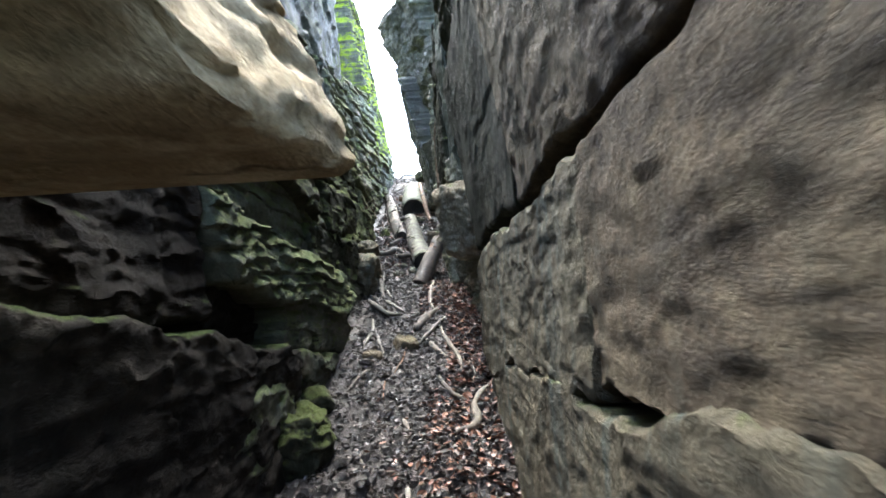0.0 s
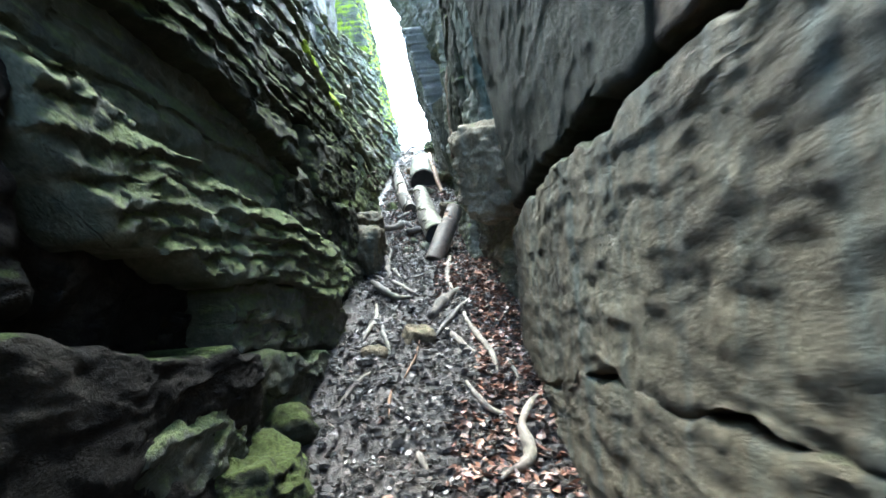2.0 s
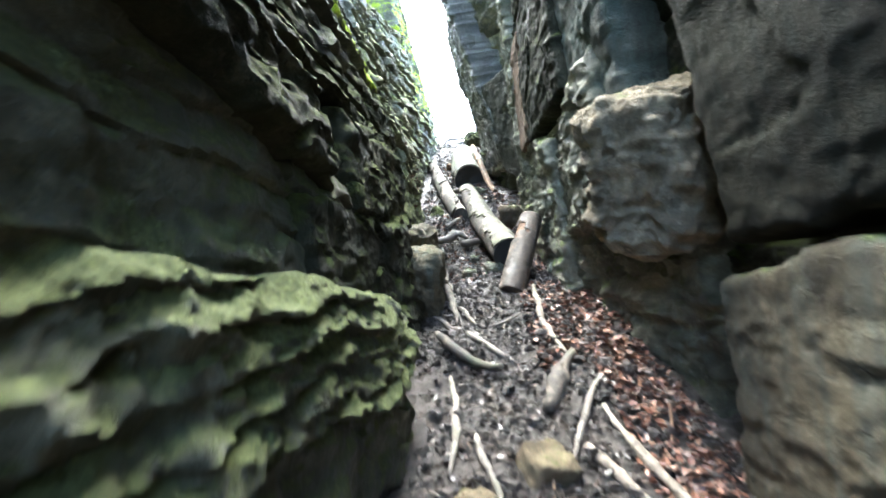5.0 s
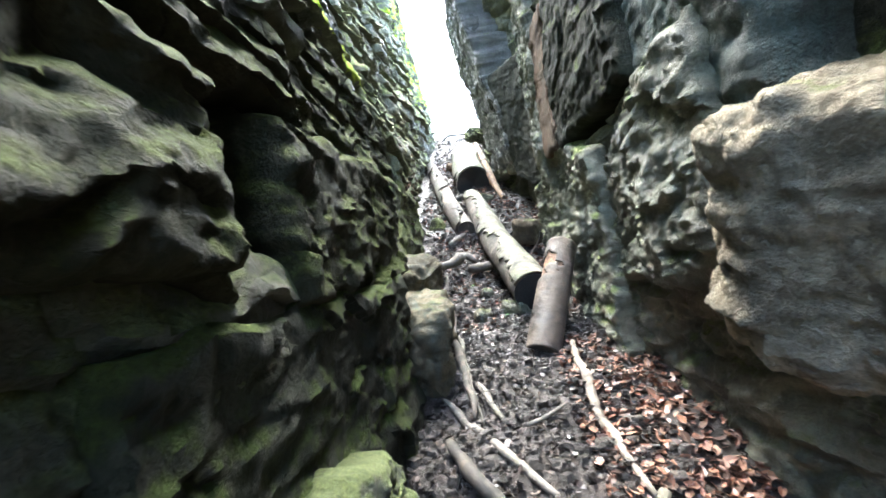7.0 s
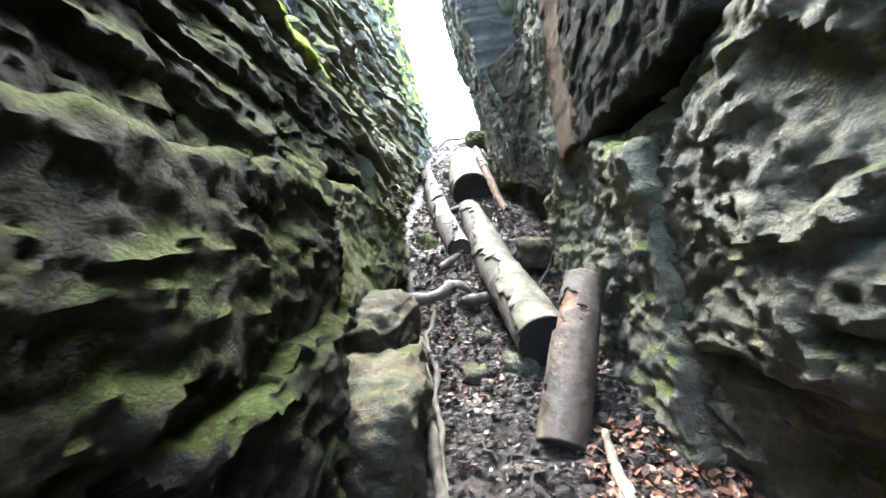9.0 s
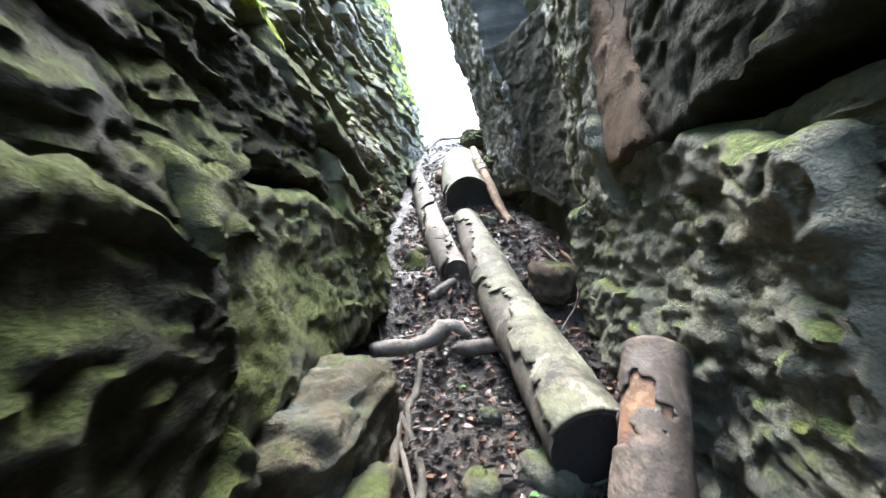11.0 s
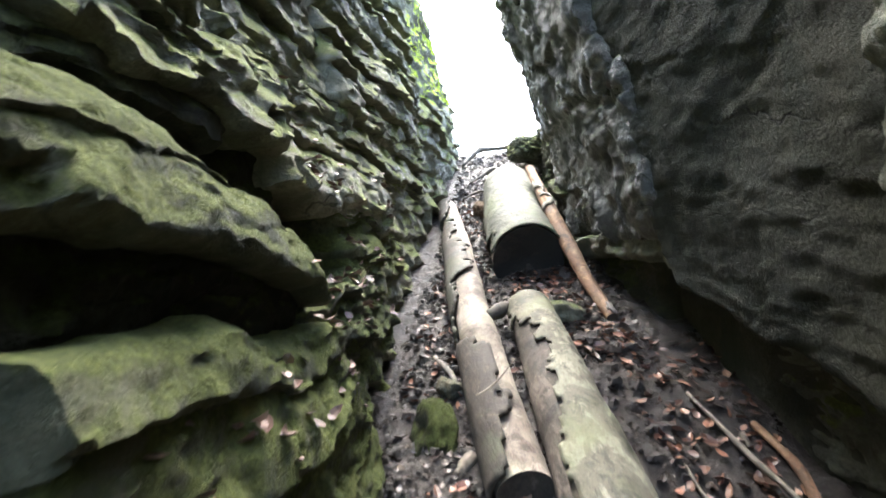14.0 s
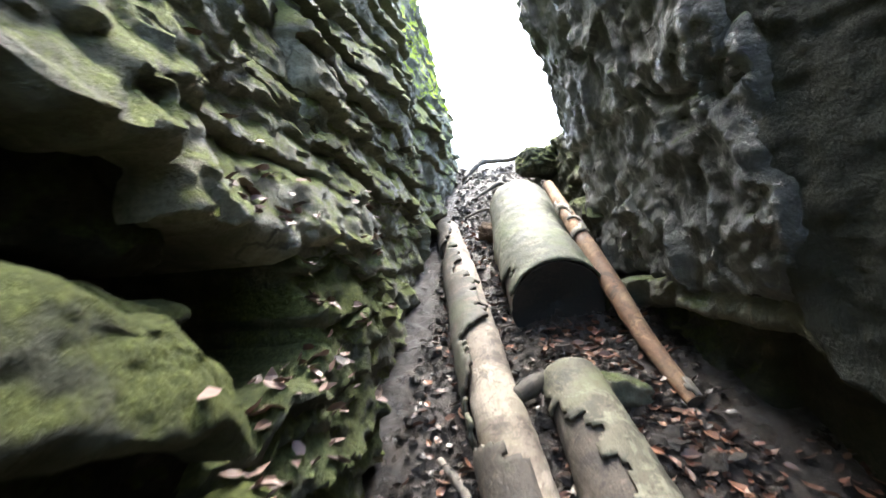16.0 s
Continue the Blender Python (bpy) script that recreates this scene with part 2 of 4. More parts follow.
SOIL = soil_material()
BARK_PALE = bark_material("pale_peeling_bark", (0.034, 0.03, 0.02), (0.125, 0.116, 0.08), (0.24, 0.228, 0.165), (0.13, 0.138, 0.072))
BARK_DARK = bark_material("dark_wet_bark", (0.02, 0.016, 0.012), (0.05, 0.04, 0.03), (0.1, 0.08, 0.06), (0.05, 0.06, 0.03))
BARK_MOSS = bark_material("greenish_bark", (0.018, 0.018, 0.012), (0.06, 0.064, 0.042), (0.16, 0.162, 0.115), (0.062, 0.082, 0.032))
WOOD_BARE = bark_material("bare_pinkish_wood", (0.065, 0.05, 0.038), (0.19, 0.155, 0.12), (0.33, 0.285, 0.23), (0.19, 0.165, 0.11))
WOOD_WET = bark_material("wet_brown_wood", (0.028, 0.022, 0.017), (0.075, 0.06, 0.046), (0.15, 0.122, 0.095), (0.08, 0.08, 0.05))
WOOD_ORANGE = bark_material("orange_bare_wood", (0.07, 0.038, 0.022), (0.18, 0.095, 0.05), (0.3, 0.18, 0.1), (0.12, 0.09, 0.058))
BARK_BROWN = bark_material("wet_brown_bark", (0.028, 0.021, 0.015), (0.07, 0.052, 0.038), (0.14, 0.108, 0.08), (0.065, 0.058, 0.037), 4.0, 0.9)
WOOD_GREY = bark_material("weathered_grey_wood", (0.055, 0.046, 0.037), (0.16, 0.138, 0.115), (0.3, 0.265, 0.22), (0.13, 0.12, 0.08))
WOOD_ROT = bark_material("black_rotten_heartwood", (0.004, 0.004, 0.003), (0.012, 0.01, 0.008), (0.03, 0.024, 0.018), (0.01, 0.012, 0.006))


def leaf_material(name, tones, gloss):
    m, t, b = material(name)
    g = t.nodes.new("ShaderNodeNewGeometry")
    colour = ramp(t, g.outputs["Random Per Island"], list(zip((0.0, 0.3, 0.6, 0.85, 1.0), tones)))
    colour = mix(t, 0.5, colour, ramp(t, noise_of(t, position(t), 70, 4, 0.6), [(0.3, 0.5), (0.7, 1.0)]), "MULTIPLY")
    t.links.new(colour, b.inputs["Base Color"])
    b.inputs["Roughness"].default_value = gloss
    return m


LEAF = leaf_material("dead_beech_leaf", [(0.045, 0.026, 0.018), (0.11, 0.054, 0.035), (0.19, 0.08, 0.048), (0.25, 0.12, 0.072), (0.29, 0.17, 0.11)], 0.45)
LEAF_WET = leaf_material("wet_rotting_leaf", [(0.012, 0.009, 0.007), (0.024, 0.017, 0.013), (0.042, 0.028, 0.021), (0.065, 0.046, 0.035), (0.1, 0.076, 0.058)], 0.4)
LEAF_PINK = leaf_material("pinkish_dead_leaf", [(0.06, 0.036, 0.025), (0.11, 0.064, 0.047), (0.16, 0.098, 0.073), (0.22, 0.14, 0.11), (0.28, 0.195, 0.155)], 0.5)
LEAF_GREEN = leaf_material("fresh_green_leaf", [(0.06, 0.16, 0.03), (0.07, 0.19, 0.04), (0.09, 0.22, 0.05), (0.1, 0.25, 0.06), (0.12, 0.28, 0.07)], 0.4)
LEAF_PALE = leaf_material("pale_leaf_scrap", [(0.05, 0.036, 0.026), (0.08, 0.06, 0.045), (0.11, 0.085, 0.064), (0.14, 0.115, 0.09), (0.18, 0.15, 0.12)], 0.5)


# ---- mesh helpers ----
def mesh_object(name, verts, faces, mat, parent=None, label="", smooth=True, base=None):
    verts = np.asarray(verts, float)
    if base is None:
        base = Vector(((verts[:, 0].min() + verts[:, 0].max()) / 2, (verts[:, 1].min() + verts[:, 1].max()) / 2, verts[:, 2].min()))
    me = bpy.data.meshes.new(name)
    me.from_pydata((verts - np.array(base)).tolist(), [], faces if isinstance(faces, list) else faces.tolist())
    me.polygons.foreach_set("use_smooth", [smooth] * len(me.polygons))
    me.materials.append(mat)
    me.update()
    ob = new(name, me)
    ob.location = base
    if parent is not None:
        ob.parent = parent
        ob.location = Vector(base) - parent.location
    if label:
        ob["label"] = label
    return ob


def grid_faces(n, m, flip=False):
    a = np.arange(n * m).reshape(n, m)
    q = np.stack([a[:-1, :-1], a[1:, :-1], a[1:, 1:], a[:-1, 1:]], -1).reshape(-1, 4)
    return q[:, ::-1] if flip else q


FLOOR_Y = np.array([-60, -3.0, 0.0, 1.5, 2.5, 3.7, 5.0, 5.8, 6.3, 6.85, 7.5, 8.0, 8.6, 9.1, 9.8, 11.0, 12.0, 13.3, 15.0, 60])
FLOOR_Z = np.array([-2.0, -0.35, 0.0, 0.1, 0.34, 0.73, 1.16, 1.47, 1.58, 1.69, 1.91, 2.12, 2.42, 2.68, 3.02, 3.5, 4.0, 4.85, 5.1, 5.4])


def ground_z(x, y):
    x, y = np.broadcast_arrays(np.asarray(x, float), np.asarray(y, float))
    z = np.interp(y, FLOOR_Y, FLOOR_Z)
    p = np.stack([x.ravel(), y.ravel(), np.zeros(x.size)], 1)
    near = np.exp(-np.maximum(0, np.abs(p[:, 0] + 0.4) - 1.5))
    n = 0.05 * fbm(p * 2.1, 4, 3) + 0.022 * fbm(p * 9, 3, 9) + 0.008 * fbm(p * 34, 2, 12)
    return z + (n * near).reshape(x.shape)


def scallop(p, seed, tilt=0.7, dish=0.8):
    """Hollows that meet in sharp crests, about one to a unit of p; from about -0.5 to 0.7."""
    i = np.floor(p).astype(np.int64)
    best = np.full(len(p), 9.0)
    for dx in (-1, 0, 1):
        for dy in (-1, 0, 1):
            for dz in (-1, 0, 1):
                a, b, c = i[:, 0] + dx, i[:, 1] + dy, i[:, 2] + dz
                ex = p[:, 0] - a - 0.5 - 0.42 * hashed(a, b, c, seed)
                ey = p[:, 1] - b - 0.5 - 0.42 * hashed(a, b, c, seed + 1)
                ez = p[:, 2] - c - 0.5 - 0.42 * hashed(a, b, c, seed + 2)
                h = dish * (ex * ex + ey * ey + ez * ez) + tilt * (hashed(a, b, c, seed + 3) * ey + hashed(a, b, c, seed + 4) * ez) + 0.2 * hashed(a, b, c, seed + 5)
                best = np.minimum(best, h)
    return best - 0.15


def along(spec, y, yy):
    """Heights along y: a pair for the two ends, or points (y, z)."""
    if isinstance(spec[0], tuple):
        return np.interp(yy, [k[0] for k in spec], [k[1] for k in spec])
    return spec[0] + (yy - y[0]) / (y[1] - y[0]) * (spec[1] - spec[0])


def face_block(name, side, y, low, high, xs, mat, parent, rough=1.0, strata=1.0, pits=0.0, r=0.05, depth=0.7, step=0.016, seed=0, label="", droop=0.4, freq=6.5, cells=0.0, grain=(8, 6, 9), crumb=0.5, hollows=(8, 5, 13), chip=1.0):
    """One bedded block of a rock face. side: 1 looks to +x, -1 to -x. y: its two ends; low, high: its lower and
    upper edge (at the ends, or as points (y, z)); xs: the face at (end 0 low, end 1 low, end 0 high, end 1 high)."""
    n = max(6, int(abs(y[1] - y[0]) / step))
    ends = np.linspace(y[0], y[1], n)
    m = max(6, int((along(high, y, ends) - along(low, y, ends)).max() / step))
    u, v = np.meshgrid(np.linspace(0, 1, n), np.linspace(0, 1, m), indexing="ij")
    yy = y[0] + u * (y[1] - y[0])
    lo, hi = along(low, y, yy), along(high, y, yy)
    zz = lo + v * (hi - lo)
    xx = (xs[0] * (1 - u) + xs[1] * u) * (1 - v) + (xs[2] * (1 - u) + xs[3] * u) * v
    p = np.stack([xx, yy, zz], -1).reshape(-1, 3)
    flat = p * np.array([0.3, 1, 1])
    wander = np.stack([0 * p[:, 0], fbm(flat * 3.1, 3, seed + 71), fbm(flat * 3.1 + 9, 3, seed + 72)], 1)
    big = 0.04 * fbm(p * 1.5, 3, seed)
    broken = 0.07 * scallop(flat * np.array([2, 1.7, 3.8]) + 0.5 * wander + seed, seed + 5, 1.1, 0.25)
    chips = 0.02 * scallop(flat * np.array([5, 4.5, 13]) + 0.35 * wander + seed, seed + 9, 1.0, 0.45)
    mid = chip * (broken + chips) + 0.012 * fbm(p * np.array([9, 7, 13]), 4, seed + 6)
    zw = (p[:, 2] + 0.07 * fbm(flat * 1.3, 3, seed + 11) + 0.012 * fbm(flat * 7, 3, seed + 12)) * freq + seed * 0.37
    bed = np.floor(zw)
    f = zw - bed
    bold = 0.5 + 0.5 * vnoise(np.stack([bed * 7.7, p[:, 1] * 1.1 + bed * 3.1, 0 * bed], 1), seed + 21)
    ledge = 0.42 / freq * strata * bold * (smoothstep(0.0, 0.24, f) * (1 - f) ** 0.8 * 1.2 - 0.35)
    thin = zw * 3.7
    f2 = thin - np.floor(thin)
    ledge = ledge + 0.06 / freq * min(strata, 1.4) * (smoothstep(0, 0.2, f2) * (1 - f2) - 0.3) * (0.4 + bold)
    hole = vnoise(p * np.array(hollows) + 0.5 * fbm(p * 4, 3, seed)[:, None], seed + 31)
    pit = -0.08 * pits * smoothstep(0.22, 0.5, hole)
    web = scallop(flat * np.array(grain) + 1.0 * wander, seed + 32, 0.5, 1.3)
    web2 = scallop(flat * np.array(grain) * 2.3 + 1.5 * wander + 3, seed + 34, 0.6, 1.1)
    pit = pit + cells * (0.085 * web + 0.03 * web2)
    fine = 0.008 * fbm(p * np.array([26, 20, 34]), 3, seed + 41, 0.6)
    knob = crumb * (0.013 * fbm(p * np.array([13, 10, 17]), 4, seed + 61, 0.65) + 0.012 * scallop(flat * np.array([14, 11, 23]) + wander, seed + 62, 0.8, 0.7))
    d = (rough * (big + mid) + ledge + pit + rough * fine + knob).reshape(u.shape)
    wob = 0.045 * fbm(p * 2.7, 4, seed + 51, 0.6).reshape(u.shape)
    wob2 = 0.045 * fbm(p * 2.7 + 40, 4, seed + 52, 0.6).reshape(u.shape)
    width, tall = abs(y[1] - y[0]), hi - lo
    du = np.minimum(u, 1 - u) * width
    dv = np.minimum(v, 1 - v) * tall
    def rounded(e):
        k = 1 - np.clip(e / r, 0, 1)
        return r * (1 - np.sqrt(np.clip(1 - k * k, 0, 1)))
    back = rounded(du) + rounded(dv)
    X = xx + side * (d - back)
    Y = yy + wob * (1 - 0.5 * np.clip(du / 0.2, 0, 1))
    Z = zz + wob2 * (1 - 0.6 * np.clip(dv / 0.2, 0, 1)) - droop * (ledge + pit).reshape(u.shape)
    verts = np.stack([X, Y, Z], -1).reshape(-1, 3)
    faces = grid_faces(n, m, flip=side < 0)
    a = np.arange(n * m).reshape(n, m)
    ring = np.concatenate([a[:, 0], a[-1, 1:], a[-2::-1, -1], a[0, -2:0:-1]])
    back_v = verts[ring].copy()
    back_v[:, 0] -= side * depth
    k = len(ring)
    nb = len(verts) + np.arange(k)
    skirt = np.stack([ring, nb, np.roll(nb, -1), np.roll(ring, -1)], 1)
    if side < 0:
        skirt = skirt[:, ::-1]
    fl = faces.tolist() + skirt.tolist() + [nb[::-1].tolist() if side > 0 else nb.tolist()]
    ob = mesh_object(name, np.concatenate([verts, back_v]), fl, mat, parent, label)
    ob.data.set_sharp_from_angle(angle=radians(48))
    return ob


def rock(name, centre, size, turn, mat, seed, parent=None, label="", square=3.0, rough=1.0, detail=38):
    """A loose or jutting rock: a rounded block with broken, bedded sides. turn: degrees about x, y, z."""
    bm = bmesh.new()
    bmesh.ops.create_cube(bm, size=2.0)
    bmesh.ops.subdivide_edges(bm, edges=bm.edges[:], cuts=detail, use_grid_fill=True)
    p = np.array([v.co for v in bm.verts])
    faces = [[v.index for v in f.verts] for f in bm.faces]
    bm.free()
    length = (np.abs(p) ** square).sum(1) ** (1 / square)
    p = p / length[:, None]
    q = p * np.array(size)
    nrm = p / np.linalg.norm(p, axis=1)[:, None]
    s = min(size)
    d = 0.22 * s * fbm(q / s * 0.9 + seed, 3, seed) + 0.07 * s * fbm(q / s * 3.5, 4, seed + 3)
    d = d + 0.05 * s * smoothstep(-0.2, 0.2, vnoise(np.stack([q[:, 0] * 0, q[:, 1], q[:, 2] * 9 / s * 0.3], 1), seed + 8))
    crag = vnoise(q / s * np.array([1.3, 1.3, 2.6]) + seed, seed + 12)
    crag2 = vnoise(q / s * np.array([3.1, 3.1, 6.0]) + seed, seed + 13)
    d = d + 0.16 * s * (0.4 - np.abs(crag)) + 0.06 * s * (0.4 - np.abs(crag2)) + 0.02 * s * fbm(q / s * 9, 3, seed + 14)
    q = q + nrm * (rough * d)[:, None]
    rot = np.array(Euler([radians(k) for k in turn]).to_matrix())
    q = q @ rot.T + np.array(centre)
    return mesh_object(name, q, faces, mat, parent, label)


def stem(path, radii, sides=14, wobble=0.08, seed=0, rings=None):
    """A tapering, slightly crooked stem along a path, closed at both ends. Returns vertices and faces."""
    path = np.array(path, float)
    seg = np.concatenate([[0], np.cumsum(np.linalg.norm(np.diff(path, axis=0), axis=1))])
    rings = rings or max(6, int(seg[-1] / 0.04))
    s = np.linspace(0, seg[-1], rings)
    c = np.stack([np.interp(s, seg, path[:, k]) for k in range(3)], 1)
    for _ in range(2):
        c[1:-1] = (c[:-2] + 2 * c[1:-1] + c[2:]) / 4
    rr = np.interp(s / seg[-1], np.linspace(0, 1, len(radii)), radii)
    tan = np.gradient(c, axis=0)
    tan /= np.linalg.norm(tan, axis=1)[:, None]
    up = np.array([0, 0, 1.0]) if abs(tan[0][2]) < 0.9 else np.array([1.0, 0, 0])
    verts = []
    for k in range(rings):
        side = np.cross(tan[k], up)
        side /= np.linalg.norm(side)
        top = np.cross(side, tan[k])
        a = np.linspace(0, 2 * np.pi, sides, endpoint=False)
        ringp = c[k] + rr[k] * (np.cos(a)[:, None] * side + np.sin(a)[:, None] * top)
        w = fbm(ringp * (0.35 / max(rr[k], 0.02)) + seed, 3, seed)
        w2 = fbm(ringp * 30, 2, seed + 4)
        verts.append(c[k] + (ringp - c[k]) * (1 + wobble * w + 0.02 * w2)[:, None])
    v = np.concatenate(verts + [c[:1], c[-1:]])
    f = []
    for k in range(rings - 1):
        for j in range(sides):
            j2 = (j + 1) % sides
            f.append([k * sides + j, k * sides + j2, (k + 1) * sides + j2, (k + 1) * sides + j])
    e = rings * sides
    for j in range(sides):
        j2 = (j + 1) % sides
        f.append([e, j2, j])
        f.append([e + 1, (rings - 1) * sides + j, (rings - 1) * sides + j2])
    return v, f


def stick(label, path, radii, mat, seed, name="stick", category="stick", group="sticks on the gully floor"):
    """A dead branch lying on the ground; heights in the path are above the ground."""
    way = np.array(path, float)
    run = np.concatenate([[0], np.cumsum(np.linalg.norm(np.diff(way, axis=0), axis=1))])
    at = np.linspace(0, run[-1], max(5, int(run[-1] / 0.07)))
    way = np.stack([np.interp(at, run, way[:, k]) for k in range(3)], 1)
    bend = np.stack([at * 6.0, at * 0 + seed, at * 0], 1)
    way[:, 0] += 0.022 * fbm(bend, 3, seed)
    way[:, 1] += 0.015 * fbm(bend + 50, 3, seed + 1)
    pts = [(x, y, float(ground_z(x, y)) + h) for x, y, h in way]
    v, f = stem(pts, [0.6 * radii[0]] + [0.88 * k for k in radii] + [0.45 * radii[-1]], 10, 0.28, seed)
    return tagged(mesh_object(name, v, f, mat), label, category, group)


# ---- ground ----
def build_ground():
    def axis(spans):
        out = []
        for a, b, n in spans:
            out += list(np.linspace(a, b, n, endpoint=False))
        return np.array(out + [spans[-1][1]])
    gx = axis([(-400, -40, 8), (-40, -2.5, 16), (-2.5, -1.6, 8), (-1.6, 0.6, 100), (0.6, 1.5, 8), (1.5, 40, 16), (40, 400, 8)])
    gy = axis([(-400, -40, 8), (-40, -2, 16), (-2, 1.4, 40), (1.4, 10.5, 400), (10.5, 14, 100), (14, 40, 20), (40, 400, 8)])
    xx, yy = np.meshgrid(gx, gy, indexing="ij")
    v = np.stack([xx, yy, ground_z(xx, yy)], -1).reshape(-1, 3)
    ob = mesh_object("ground", v, grid_faces(len(gx), len(gy)), SOIL, base=Vector((0, 0, 0)))
    tagged(ob, "wet black soil of the steep gully floor with gravel and rot", "ground", kind="structure")


build_ground()


# ---- the two rock faces ----
def core(name, outline, mat, label):
    """The solid rock behind the blocks: a body with a rough outline in plan and an uneven top."""
    v, f = [], []
    n = len(outline)
    for x, y, top in outline:
        z = float(np.interp(y, FLOOR_Y, FLOOR_Z))
        v += [(x, y, z - 1.2), (x, y, top)]
    for k in range(n):
        k2 = (k + 1) % n
        f.append([2 * k, 2 * k2, 2 * k2 + 1, 2 * k + 1])
    f.append([2 * k for k in range(n)][::-1])
    f.append([2 * k + 1 for k in range(n)])
    return tagged(mesh_object(name, v, f, mat, smooth=False), label, "rock face", kind="structure")


cliff_left = core("wall_left", [(-1.2, -3, 2.0), (-1.25, 2.5, 2.5), (-1.5, 4.0, 3.2), (-1.7, 5.2, 4.2), (-1.9, 7.5, 5.2), (-2.0, 9.0, 5.6), (-2.05, 13.2, 7.2), (-6, 13.6, 7.2), (-6, 5, 4.6), (-6, -3, 2.4)], ROCK_DARK, "dark mossy sandstone cliff with overhanging layered ledges")
cliff_right = core("wall_right", [(0.95, -3, 0.6), (6, -3, 0.8), (6, 0.3, 1.2), (6, 13.6, 6.0), (0.0, 13.3, 4.9), (0.0, 10, 5.8), (0.35, 8.2, 5.2), (0.55, 7.2, 4.8), (0.65, 4.8, 4.2), (0.75, 2.0, 2.8), (0.85, 0.5, 1.6), (0.9, 0.3, 1.2)], ROCK_DARK, "grey sandstone cliff that closes the narrow gully")


def left(*a, **k):
    return face_block("rock_block", 1, *a, parent=cliff_left, **k)


def right(*a, **k):
    return face_block("rock_block", -1, *a, parent=cliff_right, **k)


# left side, from the lower end upwards
left((-2.5, 0.98), [(-2.5, 1.85), (0.4, 1.7), (0.98, 1.64)], (2.5, 2.42), (-0.75, 0.0, -1.1, -0.34), ROCK_GOLD, seed=1, crumb=1.0, r=0.03, depth=1.2, rough=0.22, strata=0.3, pits=0.15, label="overhanging tan sandstone block")
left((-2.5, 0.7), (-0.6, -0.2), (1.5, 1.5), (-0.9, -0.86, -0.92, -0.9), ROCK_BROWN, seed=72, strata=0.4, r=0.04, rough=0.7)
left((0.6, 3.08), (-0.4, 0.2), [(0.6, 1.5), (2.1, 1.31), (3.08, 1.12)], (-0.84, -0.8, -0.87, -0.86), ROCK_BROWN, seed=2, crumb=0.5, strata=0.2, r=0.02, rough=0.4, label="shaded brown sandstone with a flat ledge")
left((1.9, 3.1), [(1.9, 0.5), (3.1, 0.6)], [(1.9, 1.0), (3.1, 1.0)], (-0.86, -0.83, -0.88, -0.86), ROCK_DARK, seed=76, crumb=0.9, strata=0.3, r=0.05, rough=0.4)
left((3.06, 4.3), (0.3, 0.5), [(3.06, 1.1), (4.3, 0.88)], (-0.85, -0.82, -0.89, -0.86), ROCK_DARK, seed=73, crumb=0.6, strata=0.3, r=0.02, rough=0.5)
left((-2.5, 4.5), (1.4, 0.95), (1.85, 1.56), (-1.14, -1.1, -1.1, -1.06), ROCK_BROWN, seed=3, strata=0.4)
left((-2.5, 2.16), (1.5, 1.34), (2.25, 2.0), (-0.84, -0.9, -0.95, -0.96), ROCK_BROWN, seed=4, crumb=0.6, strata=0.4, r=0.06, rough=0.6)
left((3.02, 4.62), [(3.02, 1.09), (4.62, 0.9)], [(3.02, 1.4), (4.62, 1.42)], (-0.9, -0.86, -0.93, -0.87), ROCK_DARK, seed=74, crumb=0.9, strata=0.5, rough=0.6, r=0.04)
left((2.14, 4.72), [(2.14, 1.8), (2.42, 1.52), (2.9, 1.43), (3.1, 1.42), (4.4, 1.3), (4.72, 1.36)], [(2.14, 2.06), (2.6, 1.88), (3.2, 1.81), (4.1, 1.74), (4.72, 1.6)], (-0.93, -0.86, -0.97, -0.92), ROCK_MOSS, seed=5, step=0.011, droop=0.15, rough=0.25, crumb=1.3, cells=0.06, grain=(8, 6, 15), strata=1.8, freq=11, r=0.03, label="mossy scalloped sandstone layers")
left((0.6, 4.6), [(0.6, 2.0), (2.6, 1.84), (4.6, 1.6)], [(0.6, 2.45), (3.4, 2.4), (4.6, 2.2)], (-1.08, -1.02, -1.12, -1.06), ROCK_DARK, seed=6, crumb=0.5, strata=0.8, rough=0.6, freq=7)
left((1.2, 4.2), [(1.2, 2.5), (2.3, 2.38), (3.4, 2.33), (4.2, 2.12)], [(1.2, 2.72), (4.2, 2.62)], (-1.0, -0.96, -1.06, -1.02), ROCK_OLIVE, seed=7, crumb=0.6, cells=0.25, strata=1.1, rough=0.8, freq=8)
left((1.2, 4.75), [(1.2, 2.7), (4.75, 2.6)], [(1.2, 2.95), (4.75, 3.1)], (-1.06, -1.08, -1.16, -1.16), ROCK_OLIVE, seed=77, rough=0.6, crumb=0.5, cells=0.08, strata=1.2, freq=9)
left((2.6, 5.0), (2.75, 3.0), (3.2, 4.6), (-1.12, -1.14, -1.3, -1.45), ROCK_DARK, seed=70, rough=0.7, crumb=0.6, cells=0.12, strata=1.4, freq=4.2)
# black backing of the recess, its shade painted as rock colour
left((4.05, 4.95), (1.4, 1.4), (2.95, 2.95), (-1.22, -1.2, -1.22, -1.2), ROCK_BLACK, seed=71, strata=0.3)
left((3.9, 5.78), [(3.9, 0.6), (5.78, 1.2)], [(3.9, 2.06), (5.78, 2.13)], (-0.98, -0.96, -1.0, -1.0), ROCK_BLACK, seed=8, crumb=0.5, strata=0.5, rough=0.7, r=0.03)
